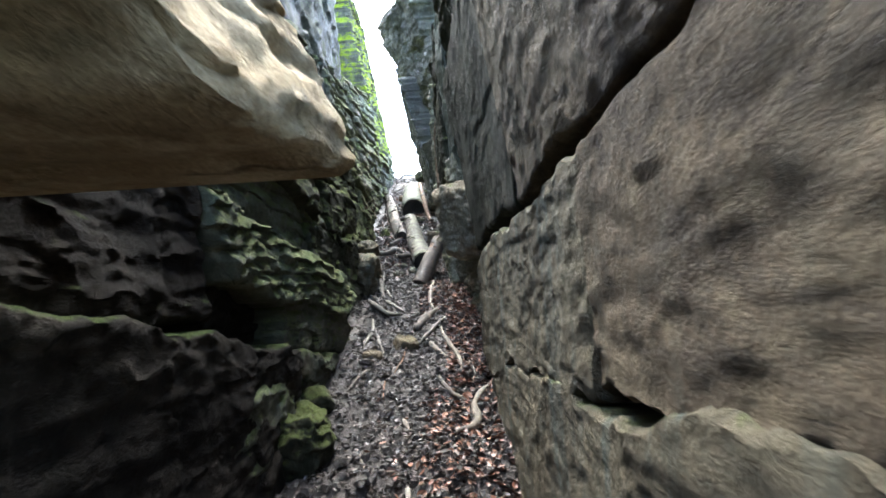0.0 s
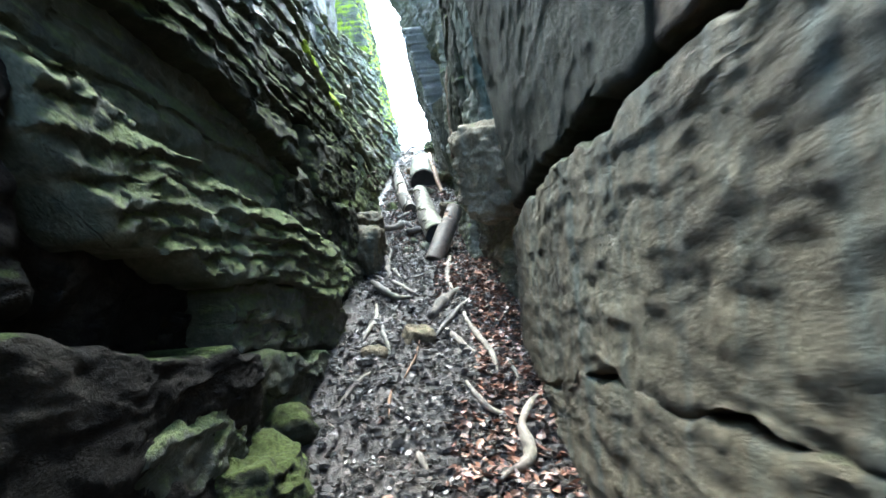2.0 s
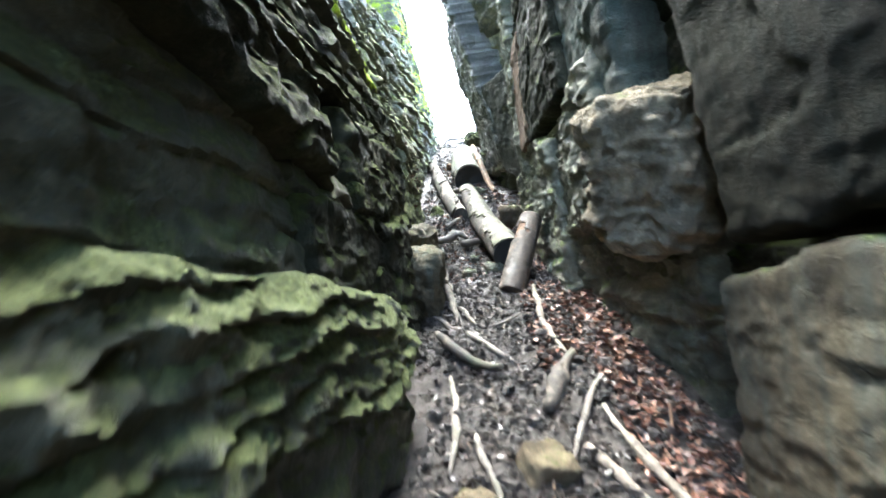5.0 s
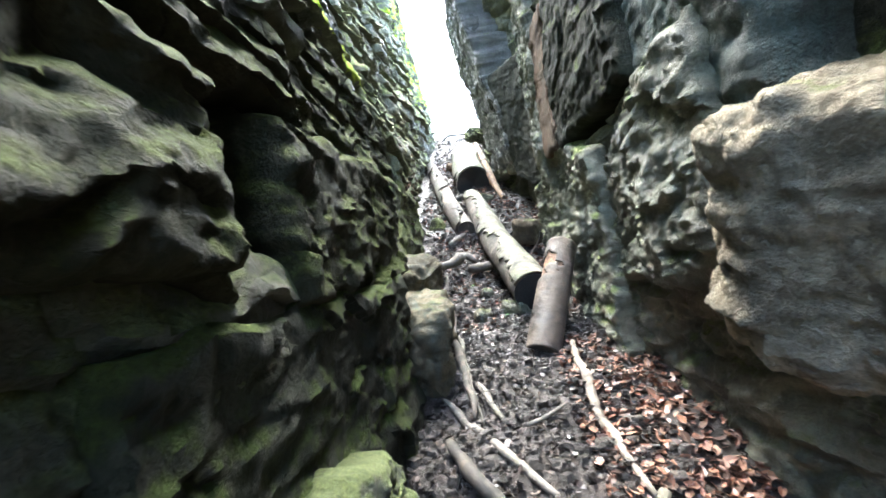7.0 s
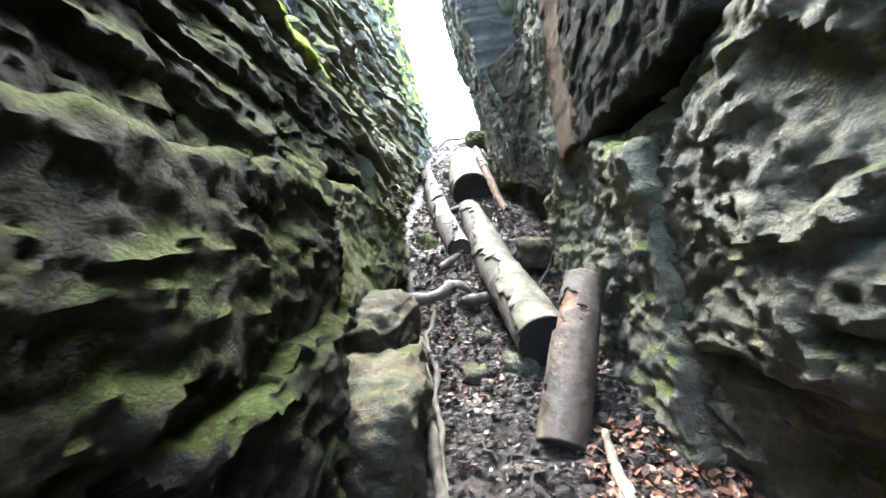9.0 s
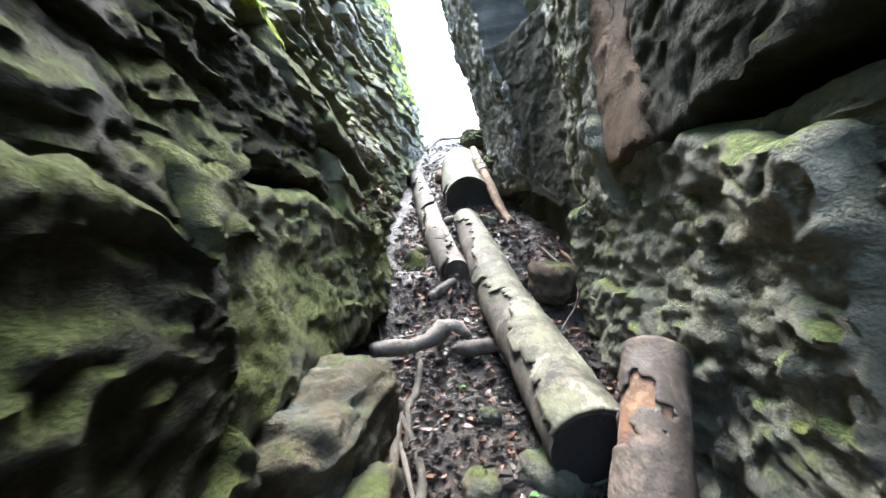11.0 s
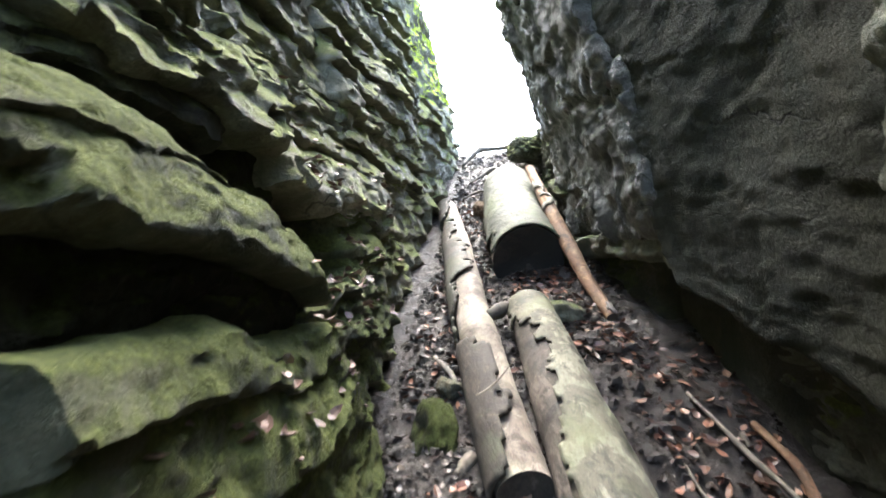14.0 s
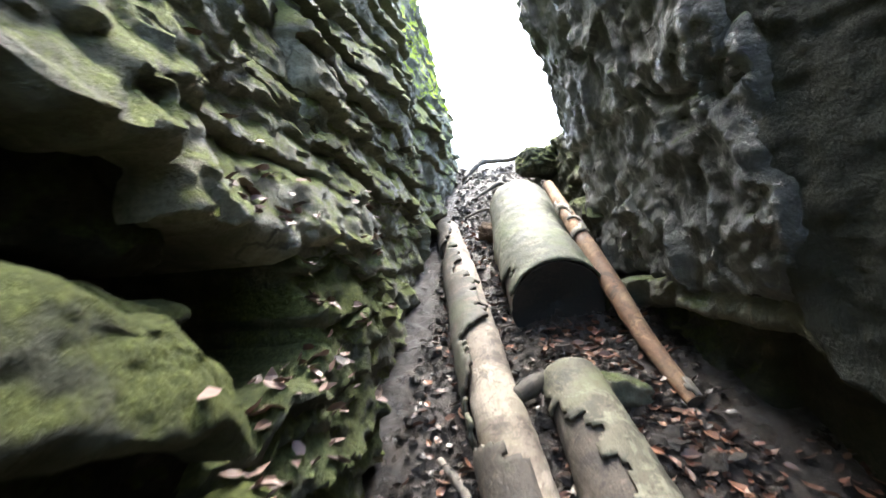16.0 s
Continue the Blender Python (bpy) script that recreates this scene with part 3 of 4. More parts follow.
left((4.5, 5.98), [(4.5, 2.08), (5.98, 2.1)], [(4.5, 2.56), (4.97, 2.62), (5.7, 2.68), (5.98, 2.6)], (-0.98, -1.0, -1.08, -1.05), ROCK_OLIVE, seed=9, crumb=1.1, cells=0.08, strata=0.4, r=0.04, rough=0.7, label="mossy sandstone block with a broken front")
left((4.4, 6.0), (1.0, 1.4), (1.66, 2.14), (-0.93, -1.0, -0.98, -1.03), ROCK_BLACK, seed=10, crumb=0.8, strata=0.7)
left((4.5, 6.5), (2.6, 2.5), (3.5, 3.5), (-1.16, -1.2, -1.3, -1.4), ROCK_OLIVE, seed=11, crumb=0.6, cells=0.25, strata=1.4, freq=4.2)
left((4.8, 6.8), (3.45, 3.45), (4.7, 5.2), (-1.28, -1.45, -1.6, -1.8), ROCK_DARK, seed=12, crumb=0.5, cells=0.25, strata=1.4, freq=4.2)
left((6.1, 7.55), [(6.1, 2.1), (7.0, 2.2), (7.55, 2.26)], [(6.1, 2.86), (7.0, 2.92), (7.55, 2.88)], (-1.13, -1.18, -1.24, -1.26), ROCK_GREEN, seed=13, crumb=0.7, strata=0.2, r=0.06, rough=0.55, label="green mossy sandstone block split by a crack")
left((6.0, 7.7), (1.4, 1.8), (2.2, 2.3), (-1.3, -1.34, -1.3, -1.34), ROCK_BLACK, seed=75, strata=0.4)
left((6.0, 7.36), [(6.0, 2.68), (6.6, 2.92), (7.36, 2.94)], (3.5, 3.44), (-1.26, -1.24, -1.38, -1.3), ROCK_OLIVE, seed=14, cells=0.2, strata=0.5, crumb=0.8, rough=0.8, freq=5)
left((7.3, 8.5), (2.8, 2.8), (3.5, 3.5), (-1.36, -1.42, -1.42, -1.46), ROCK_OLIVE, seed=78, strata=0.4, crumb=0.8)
left((5.7, 7.3), [(5.7, 3.82), (6.7, 3.72), (7.3, 3.68)], [(5.7, 3.98), (6.7, 3.88), (7.3, 3.82)], (-1.34, -1.42, -1.42, -1.48), ROCK_STREAK, seed=140, cells=0.30, strata=0.6, rough=0.6, r=0.04, label="thin ledge edged with bright yellow-green moss")
left((6.2, 8.2), (3.55, 3.75), (5.4, 5.5), (-1.5, -1.56, -1.9, -1.9), ROCK_DARK, seed=15, cells=0.25, strata=1.4, freq=4.2)
left((7.45, 8.55), [(7.45, 2.8), (8.55, 2.8)], [(7.45, 3.2), (8.0, 3.18), (8.55, 3.08)], (-1.18, -1.27, -1.28, -1.36), ROCK_GREEN, seed=16, crumb=0.8, strata=0.8, freq=6, cells=0.12, rough=0.6)
left((7.58, 8.78), [(7.58, 2.15), (8.78, 2.3)], [(7.58, 2.86), (8.2, 2.92), (8.78, 2.88)], (-1.2, -1.24, -1.28, -1.3), ROCK_GREEN, seed=82, crumb=1.0, strata=0.4, freq=6, cells=0.15, rough=0.6, r=0.1, label="mossy block wedged at the foot of the cliff")
left((7.1, 8.5), [(7.1, 3.38), (7.7, 3.35), (8.05, 3.29), (8.5, 3.21)], [(7.1, 3.74), (7.7, 3.65), (8.05, 3.57), (8.5, 3.36)], (-1.31, -1.31, -1.45, -1.4), ROCK_GREEN, seed=17, crumb=0.6, cells=0.12, strata=0.6, rough=0.5, freq=7, r=0.05, label="rounded mossy ledge")
left((7.0, 8.6), (3.55, 3.5), (3.78, 3.74), (-1.62, -1.56, -1.6, -1.56), ROCK_OLIVE, seed=79, strata=0.4)
left((7.1, 8.52), [(7.1, 3.86), (8.0, 3.78), (8.52, 3.68)], [(7.1, 4.2), (8.52, 4.06)], (-1.42, -1.38, -1.58, -1.56), ROCK_HONEY, seed=18, freq=4.2, crumb=0.4, cells=0.7, grain=(8, 9, 14), strata=0.6, r=0.05, label="honeycombed grey sandstone ledge")
left((7.6, 9.4), (4.05, 4.0), (5.8, 5.9), (-1.56, -1.58, -1.9, -1.9), ROCK_HONEY, seed=19, cells=0.5, strata=1.5, freq=4.2)
left((8.35, 9.3), (2.55, 2.95), [(8.35, 3.16), (9.3, 3.42)], (-1.34, -1.32, -1.42, -1.4), ROCK_MOSS, seed=20, cells=0.5, strata=1.4, freq=6)
left((8.45, 9.7), [(8.45, 3.64), (9.7, 3.52)], (4.14, 4.14), (-1.42, -1.42, -1.58, -1.56), ROCK_HONEY, seed=21, cells=0.5, strata=1.5, freq=4.2)
left((8.9, 9.9), (3.2, 3.3), (3.62, 3.7), (-1.38, -1.4, -1.5, -1.48), ROCK_GREEN, seed=81, cells=0.6, strata=1.3, freq=6)
left((9.2, 11.2), (2.5, 3.3), (4.1, 4.6), (-1.4, -1.5, -1.56, -1.5), ROCK_HONEY, seed=22, cells=0.5, strata=1.5, freq=4.2)
left((9.3, 11.3), (4.1, 4.5), (6.2, 6.6), (-1.56, -1.48, -1.86, -1.75), ROCK_HONEY, seed=23, cells=0.5, strata=1.5, freq=4.2)
left((11.1, 13.3), (3.2, 4.4), (5.0, 5.6), (-1.56, -1.4, -1.55, -1.4), ROCK_HONEY, seed=24, freq=4.2, cells=0.5, strata=1.5, step=0.025)
left((11.2, 13.2), (4.9, 5.5), (9.6, 10.2), (-1.5, -1.4, -2.2, -2.25), ROCK_BRIGHT, seed=25, cells=0.70, strata=0.05, step=0.03)

# right side
SEAM = [(-2.5, 1.3), (0.5, 1.25), (1.2, 1.14), (1.9, 1.07), (2.5, 1.03), (3.5, 0.8), (4.2, 0.62)]
# unseen end, its height set to light the golden block and shield the left foot
right((-2.5, 0.3), (-0.8, -0.6), (1.0, 1.42), (0.7, 0.5, 0.8, 0.52), ROCK_TAN, seed=30, strata=0.4, step=0.05)
right((0.3, 4.18), (-0.6, 0.3), SEAM, (0.475, 0.385, 0.47, 0.372), ROCK_SAND, seed=31, hollows=(16, 9, 30), crumb=0.4, strata=0.05, pits=0.03, rough=0.1, r=0.02, label="lower course of grey-green sandstone")
right((0.32, 1.26), SEAM, (1.79, 1.79), (0.48, 0.455, 0.48, 0.455), ROCK_TAN, seed=32, hollows=(16, 9, 30), crumb=0.4, strata=0.05, pits=0.03, rough=0.1, r=0.02, label="tan sandstone face")
right((1.25, 4.2), SEAM, [(1.25, 1.8), (2.5, 1.77), (3.5, 1.75), (4.2, 1.64)], (0.455, 0.365, 0.455, 0.355), ROCK_SAND, seed=132, crumb=0.4, strata=0.08, freq=7, pits=0.03, hollows=(16, 9, 30), rough=0.1, r=0.02, label="pitted tan sandstone block")
right((0.34, 2.1), (1.82, 1.8), (2.1, 2.9), (0.47, 0.43, 0.42, 0.27), ROCK_TAN, seed=33, hollows=(16, 9, 30), crumb=0.4, strata=0.05, pits=0.03, rough=0.1, r=0.03)
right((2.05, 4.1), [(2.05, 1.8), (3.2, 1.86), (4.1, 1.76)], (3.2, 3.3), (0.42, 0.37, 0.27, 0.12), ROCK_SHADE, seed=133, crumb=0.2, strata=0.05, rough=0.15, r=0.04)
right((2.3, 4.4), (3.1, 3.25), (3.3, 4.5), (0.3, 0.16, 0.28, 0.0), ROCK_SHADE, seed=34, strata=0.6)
# back of the hole under the wedge, coloured black for its shade
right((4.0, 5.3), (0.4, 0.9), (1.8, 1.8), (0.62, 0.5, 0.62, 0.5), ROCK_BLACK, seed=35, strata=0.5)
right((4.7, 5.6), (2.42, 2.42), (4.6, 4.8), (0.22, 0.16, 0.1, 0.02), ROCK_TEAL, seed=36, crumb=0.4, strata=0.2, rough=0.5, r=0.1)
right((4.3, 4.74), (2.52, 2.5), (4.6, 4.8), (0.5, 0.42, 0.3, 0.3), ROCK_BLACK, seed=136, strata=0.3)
right((4.55, 6.2), (0.8, 1.3), (1.95, 2.3), (0.45, 0.1, 0.4, 0.09), ROCK_GREY, seed=37, crumb=1.3, cells=0.15, strata=0.4)
right((5.0, 6.7), (1.9, 1.95), (2.95, 2.85), (0.13, 0.04, 0.14, 0.03), ROCK_GREY, seed=38, crumb=1.3, cells=0.12, strata=0.25, rough=0.8)
right((6.0, 8.08), (1.3, 1.9), [(6.0, 2.7), (6.7, 2.94), (8.08, 2.8)], (0.1, -0.05, 0.03, -0.08), ROCK_PALE, seed=39, crumb=1.3, cells=0.12, strata=0.25, rough=0.6)
right((7.06, 8.08), (2.72, 2.72), (4.8, 4.9), (-0.06, 0.0, -0.1, -0.08), ROCK_PALE, seed=40, crumb=1.0, cells=0.4, grain=(8, 12, 4), strata=0.2, rough=0.6)
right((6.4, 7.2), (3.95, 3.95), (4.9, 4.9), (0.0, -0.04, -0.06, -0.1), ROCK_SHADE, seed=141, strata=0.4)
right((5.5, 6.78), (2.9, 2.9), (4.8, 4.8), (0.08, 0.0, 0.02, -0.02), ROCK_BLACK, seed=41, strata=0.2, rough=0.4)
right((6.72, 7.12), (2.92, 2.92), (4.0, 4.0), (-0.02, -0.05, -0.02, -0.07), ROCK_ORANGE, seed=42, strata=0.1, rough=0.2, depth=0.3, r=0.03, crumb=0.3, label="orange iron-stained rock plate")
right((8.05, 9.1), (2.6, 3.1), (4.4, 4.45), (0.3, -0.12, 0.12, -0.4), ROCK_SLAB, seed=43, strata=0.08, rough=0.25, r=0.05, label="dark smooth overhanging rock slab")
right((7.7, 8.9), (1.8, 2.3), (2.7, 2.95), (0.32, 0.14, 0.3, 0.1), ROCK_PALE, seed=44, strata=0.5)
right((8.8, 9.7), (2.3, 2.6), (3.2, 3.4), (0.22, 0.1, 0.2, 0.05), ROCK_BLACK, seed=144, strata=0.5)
right((8.2, 9.5), (4.44, 4.44), (5.2, 5.2), (0.35, -0.36, 0.42, -0.55), ROCK_HONEY, seed=45, strata=0.1, cells=0.3, r=0.05)
right((8.2, 9.6), (5.15, 5.15), (7.4, 7.4), (0.15, -0.55, -0.6, -1.3), ROCK_GREY, seed=145, strata=0.0, cells=0.4)
right((8.98, 10.7), [(8.98, 3.32), (9.6, 3.34), (10.7, 3.5)], (4.1, 4.4), (-0.13, -0.36, -0.34, -0.48), ROCK_WET, seed=46, cells=0.6, grain=(6, 9, 5), strata=0.1, rough=0.6, droop=0.1)
right((9.0, 10.8), (4.0, 4.3), (5.9, 6.1), (-0.34, -0.5, -0.8, -0.85), ROCK_WET, seed=47, cells=0.6, grain=(6, 9, 4), strata=0.1, rough=0.6, droop=0.1)
right((9.0, 10.2), [(9.0, 3.18), (10.2, 3.32)], [(9.0, 3.36), (10.2, 3.44)], (-0.12, -0.36, -0.1, -0.36), ROCK_GREY, seed=146, cells=0.5, strata=0.6, r=0.05, rough=0.7, label="pale pitted lip of rock above a dark hollow")
right((9.5, 10.8), (2.7, 3.2), (3.4, 3.6), (-0.1, -0.34, -0.12, -0.36), ROCK_DARK, seed=147, cells=0.3, strata=0.6)
right((10.5, 13.3), (3.1, 4.4), (4.5, 5.0), (-0.36, -0.44, -0.42, -0.42), ROCK_DARK, seed=48, cells=0.60, strata=0.8, step=0.025)

# cliffs added above the blocks, out of the walker's sight, to cut side light
left((1.4, 5.2), (2.9, 4.2), (6.5, 7.5), (-1.4, -1.55, -1.5, -1.75), ROCK_DARK, seed=90, strata=0.3, step=0.06, depth=2.5)
left((5.0, 9.6), (4.4, 5.4), (7.8, 8.8), (-1.75, -1.95, -1.8, -2.05), ROCK_DARK, seed=91, step=0.06, depth=2.5, strata=0.3)
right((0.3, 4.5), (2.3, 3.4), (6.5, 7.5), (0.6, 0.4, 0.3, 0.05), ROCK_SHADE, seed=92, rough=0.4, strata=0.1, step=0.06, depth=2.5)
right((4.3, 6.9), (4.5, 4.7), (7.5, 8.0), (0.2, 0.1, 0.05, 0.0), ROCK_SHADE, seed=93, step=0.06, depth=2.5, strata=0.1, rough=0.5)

# the wedge of rock that juts out above the dark hole
rock("rock_block", (0.42, 4.68, 2.18), (0.36, 0.25, 0.33), (8, -16, 42), ROCK_WEDGE, 60, cliff_right, "jutting pale wedge of sandstone", square=9.0, rough=1.0, detail=60)

# unseen rock added to close the gully behind the start and block light
back = rock("wall_back_light_block", (-0.2, -3.3, 1.2), (1.6, 0.6, 2.6), (0, 0, 5), ROCK_BROWN, 68, square=5.0)
tagged(back, "unseen brown sandstone rock blocking light at the lower gully end", "rock face", kind="structure")

# ---- loose rocks ----
tagged(rock("boulder", (-0.86, 2.9, 0.56), (0.17, 0.22, 0.2), (0, 8, 15), ROCK_OLIVE, 62), "small dark mossy boulder at the foot of the cliff", "boulder")
tagged(rock("boulder", (-1.06, 6.12, 1.72), (0.19, 0.42, 0.24), (6, 5, 3), ROCK_SAND, 63, square=6.0), "flat grey boulder at the foot of the cliff", "boulder")
tagged(rock("boulder", (-1.17, 6.55, 2.0), (0.18, 0.36, 0.17), (8, 3, -5), ROCK_SAND, 163, square=6.0), "flat grey-buff slab wedged under the mossy block", "boulder")
tagged(rock("stone", (-0.33, 4.28, 0.93), (0.1, 0.1, 0.1), (15, 10, 20), ROCK_TAN, 64, square=4, detail=12), "yellowish angular stone stuck in the soil", "stone")
tagged(rock("stone", (-0.12, 8.2, 2.38), (0.12, 0.14, 0.13), (10, 0, 40), ROCK_TAN, 65, square=4, detail=12), "tan angular stone beside the fallen log", "stone")
tagged(rock("stone", (-1.02, 11.5, 3.85), (0.1, 0.1, 0.1), (10, 0, 40), ROCK_ORANGE, 66, square=3, detail=12), "brown stone beside the big log", "stone")

# ---- logs ----
def shell(v, f, sides, grow, keep, seed, scale, toward):
    """The faces of a stem that still carry bark, lifted off the wood, as vertices and faces."""
    v = np.array(v)
    quads = [face for face in f if len(face) == 4]
    centre = np.array([v[face].mean(0) for face in quads])
    n = fbm(centre * np.array([scale, scale * 0.45, scale * 0.6]), 4, seed) + 0.25 * fbm(centre * 22, 2, seed + 1)
    rings = (len(v) - 2) // sides
    axis = v[:rings * sides].reshape(rings, sides, 3).mean(1)
    way = centre - np.repeat(axis[:-1], sides, 0)
    way /= np.linalg.norm(way, axis=1)[:, None]
    n = n - way @ np.array(toward)
    chosen = [face for face, k in zip(quads, n) if k < keep]
    out = v[:rings * sides].reshape(rings, sides, 3)
    out = (axis[:, None] + (out - axis[:, None]) * grow).reshape(-1, 3)
    ids = sorted({k for face in chosen for k in face})
    where = {k: m for m, k in enumerate(ids)}
    return out[ids], [[where[k] for k in face] for face in chosen]


def pieces(count, faces):
    """Splits faces into connected pieces: for each, its vertices and its faces renumbered."""
    root = list(range(count))
    def find(k):
        while root[k] != k:
            root[k] = root[root[k]]
            k = root[k]
        return k
    for face in faces:
        for k in face[1:]:
            root[find(k)] = find(face[0])
    bags = {}
    for face in faces:
        bags.setdefault(find(face[0]), []).append(face)
    for bag in bags.values():
        ids = sorted({k for face in bag for k in face})
        where = {k: m for m, k in enumerate(ids)}
        yield ids, [[where[k] for k in face] for face in bag]


def log(name, label, path, radii, wood, end_mat, seed, sides=26, bark=None, keep=0.2, scale=4.0, thick=0.009, bark_label="", fine=0.03, end_in=0.0, toward=(0, 0, 0)):
    length = sum((Vector(b) - Vector(a)).length for a, b in zip(path, path[1:]))
    v, f = stem(path, radii, sides, 0.05, seed, int(length / fine))
    if end_in:
        way = (Vector(path[1]) - Vector(path[0])).normalized()
        v[-2] += np.array(way) * end_in
    base = new(name)
    base.location = Vector(path[0])
    tagged(base, label, "log", "fallen logs")
    ends = [face for face in f if len(face) == 3]
    mesh_object("trunk", v, [face for face in f if len(face) == 4], wood, base)
    for tip in (len(v) - 2, len(v) - 1):
        part_faces = [face for face in ends if tip in face]
        ids = sorted({i for face in part_faces for i in face})
        where = {i: k for k, i in enumerate(ids)}
        mesh_object("cut_end", v[ids], [[where[i] for i in face] for face in part_faces], end_mat, base, smooth=False)
    if bark:
        bv, bf = shell(v, f, sides, 1.0 + thick / max(radii), keep, seed + 3, scale, toward)
        for ids, faces in pieces(len(bv), bf):
            if len(faces) < 12:
                continue
            ob = mesh_object("bark", bv[ids], faces, bark, base, bark_label)
            m = ob.modifiers.new("thickness", "SOLIDIFY")
            m.thickness, m.offset = thick, -1.0
    return base


log("log", "long fallen log with pale peeling bark", [(-0.27, 6.74, 1.86), (-0.48, 8.0, 2.3), (-0.7, 9.65, 3.0)], [0.145, 0.14, 0.115], WOOD_WET, WOOD_ROT, 71, 56, BARK_PALE, 0.1, 3.2, 0.011, "pale scaly bark in ragged plates", 0.018, toward=(0.9, 0, 0.18))
log("log", "thin pale barkless log with a knot", [(-0.78, 8.55, 2.5), (-0.88, 8.95, 2.68), (-1.06, 9.8, 3.08), (-1.24, 10.9, 3.52), (-1.42, 11.75, 3.95)], [0.1, 0.105, 0.105, 0.1, 0.085], WOOD_BARE, WOOD_WET, 72, 40, BARK_DARK, -0.25, 4.0, 0.016, "dark crumbling bark", 0.022, toward=(-0.9, 0, -0.1))
log("log", "thick sawn log with greenish bark and a black rotten end", [(-0.66, 10.2, 3.29), (-0.72, 11.0, 3.66), (-0.76, 11.85, 4.1)], [0.25, 0.25, 0.235], WOOD_WET, WOOD_ROT, 73, 64, BARK_MOSS, 0.25, 2.6, 0.012, "green-grey smooth bark", 0.024, 0.06, toward=(0.1, 0.1, 0.6))
log("log", "short wet post leaning against the rock with torn bark", [(-0.31, 6.2, 1.52), (-0.18, 6.45, 1.84), (-0.03, 6.74, 2.17)], [0.095, 0.1, 0.095], WOOD_ORANGE, WOOD_WET, 74, 64, BARK_BROWN, 0.42, 5.0, 0.006, "wet brown bark", 0.01)
log("log", "slim orange pole beside the thick log", [(-0.26, 9.55, 2.94), (-0.33, 9.85, 3.14), (-0.44, 10.4, 3.6), (-0.55, 11.2, 4.15)], [0.03, 0.052, 0.05, 0.04], WOOD_ORANGE, WOOD_WET, 75, 18, WOOD_GREY, 0.0, 5.0, 0.005, "grey peeling bark", 0.03)

# ---- dead branches ----
stick("pale forked stick lying on wet soil", [(0.02, 4.83, 0.021), (-0.23, 4.30, 0.021)], [0.022, 0.018], WOOD_GREY, 200)
stick("long pale branch beside the leaves", [(-0.01, 4.61, 0.021), (0.06, 4.40, 0.021), (0.15, 4.08, 0.021), (0.18, 3.83, 0.021)], [0.022, 0.026, 0.024, 0.02], WOOD_BARE, 201)
stick("brown stick half sunk in the soil", [(-0.15, 4.42, 0.012), (0.04, 4.06, 0.012)], [0.03, 0.028], WOOD_BARE, 202)
stick("curved pale branch among red leaves", [(-0.13, 6.24, 0.021), (-0.16, 5.62, 0.021), (-0.10, 5.06, 0.021)], [0.028, 0.03, 0.024], WOOD_BARE, 203)
stick("grey stick across the soil lying on wet soil", [(-0.91, 5.81, 0.014), (-0.59, 5.24, 0.014), (-0.37, 5.05, 0.014)], [0.02, 0.024, 0.02], WOOD_GREY, 204)
stick("thin brown branch along the rock foot", [(-1.34, 8.16, 0.021), (-0.91, 6.89, 0.021), (-0.70, 5.48, 0.021)], [0.018, 0.02, 0.016], WOOD_WET, 205)
stick("grey weathered stick lying on wet soil", [(-0.73, 4.97, 0.014), (-0.71, 4.41, 0.014), (-0.72, 4.23, 0.014)], [0.022, 0.026, 0.02], WOOD_GREY, 206)
stick("short grey crooked stick lying on wet soil", [(-0.62, 4.44, 0.014), (-0.53, 4.22, 0.014), (-0.52, 4.08, 0.014)], [0.02, 0.022, 0.018], WOOD_GREY, 207)
stick("thin reddish twig lying on wet soil", [(-0.33, 4.21, 0.014), (-0.34, 4.02, 0.014), (-0.38, 3.80, 0.014)], [0.008, 0.011, 0.009], WOOD_ORANGE, 208)
stick("thick pale chunk of rotten bark", [(-0.05, 5.06, 0.024), (-0.14, 4.88, 0.03), (-0.28, 4.64, 0.024)], [0.035, 0.07, 0.055], WOOD_WET, 209)
stick("thin dark twig lying on wet soil", [(0.15, 4.83, 0.014), (0.37, 4.75, 0.014)], [0.007, 0.006], WOOD_WET, 210)
stick("thin reddish twig lying on wet soil", [(0.28, 4.66, 0.028), (0.19, 4.39, 0.028)], [0.008, 0.007], WOOD_ORANGE, 211)
stick("thin dark twig lying on wet soil", [(-0.78, 4.21, 0.010), (-0.56, 3.97, 0.010)], [0.009, 0.008], WOOD_WET, 212)
stick("curved pale stick on red leaves", [(0.01, 3.75, 0.014), (0.07, 3.58, 0.014), (0.20, 3.50, 0.014)], [0.018, 0.02, 0.016], WOOD_BARE, 213)
stick("knobbly pale root stump among leaves", [(0.34, 3.64, 0.028), (0.20, 3.39, 0.028), (0.26, 3.24, 0.028), (0.09, 2.99, 0.028)], [0.022, 0.028, 0.036, 0.02], WOOD_BARE, 214)
stick("short pale stick lying on wet soil", [(-0.26, 3.21, 0.014), (-0.20, 3.12, 0.014)], [0.02, 0.018], WOOD_BARE, 215)
stick("thin brown twig lying on wet soil", [(-0.44, 3.66, 0.010), (-0.42, 3.46, 0.010)], [0.01, 0.01], WOOD_ORANGE, 216)
stick("long bent brown branch lying on wet soil", [(-1.15, 6.94, 0.021), (-0.99, 6.60, 0.021), (-0.78, 6.00, 0.021), (-0.74, 5.58, 0.021)], [0.03, 0.032, 0.03, 0.026], WOOD_WET, 217)
stick("dark wet branch lying on wet soil", [(-0.97, 7.77, 0.021), (-0.98, 7.02, 0.021)], [0.026, 0.024], BARK_DARK, 218)
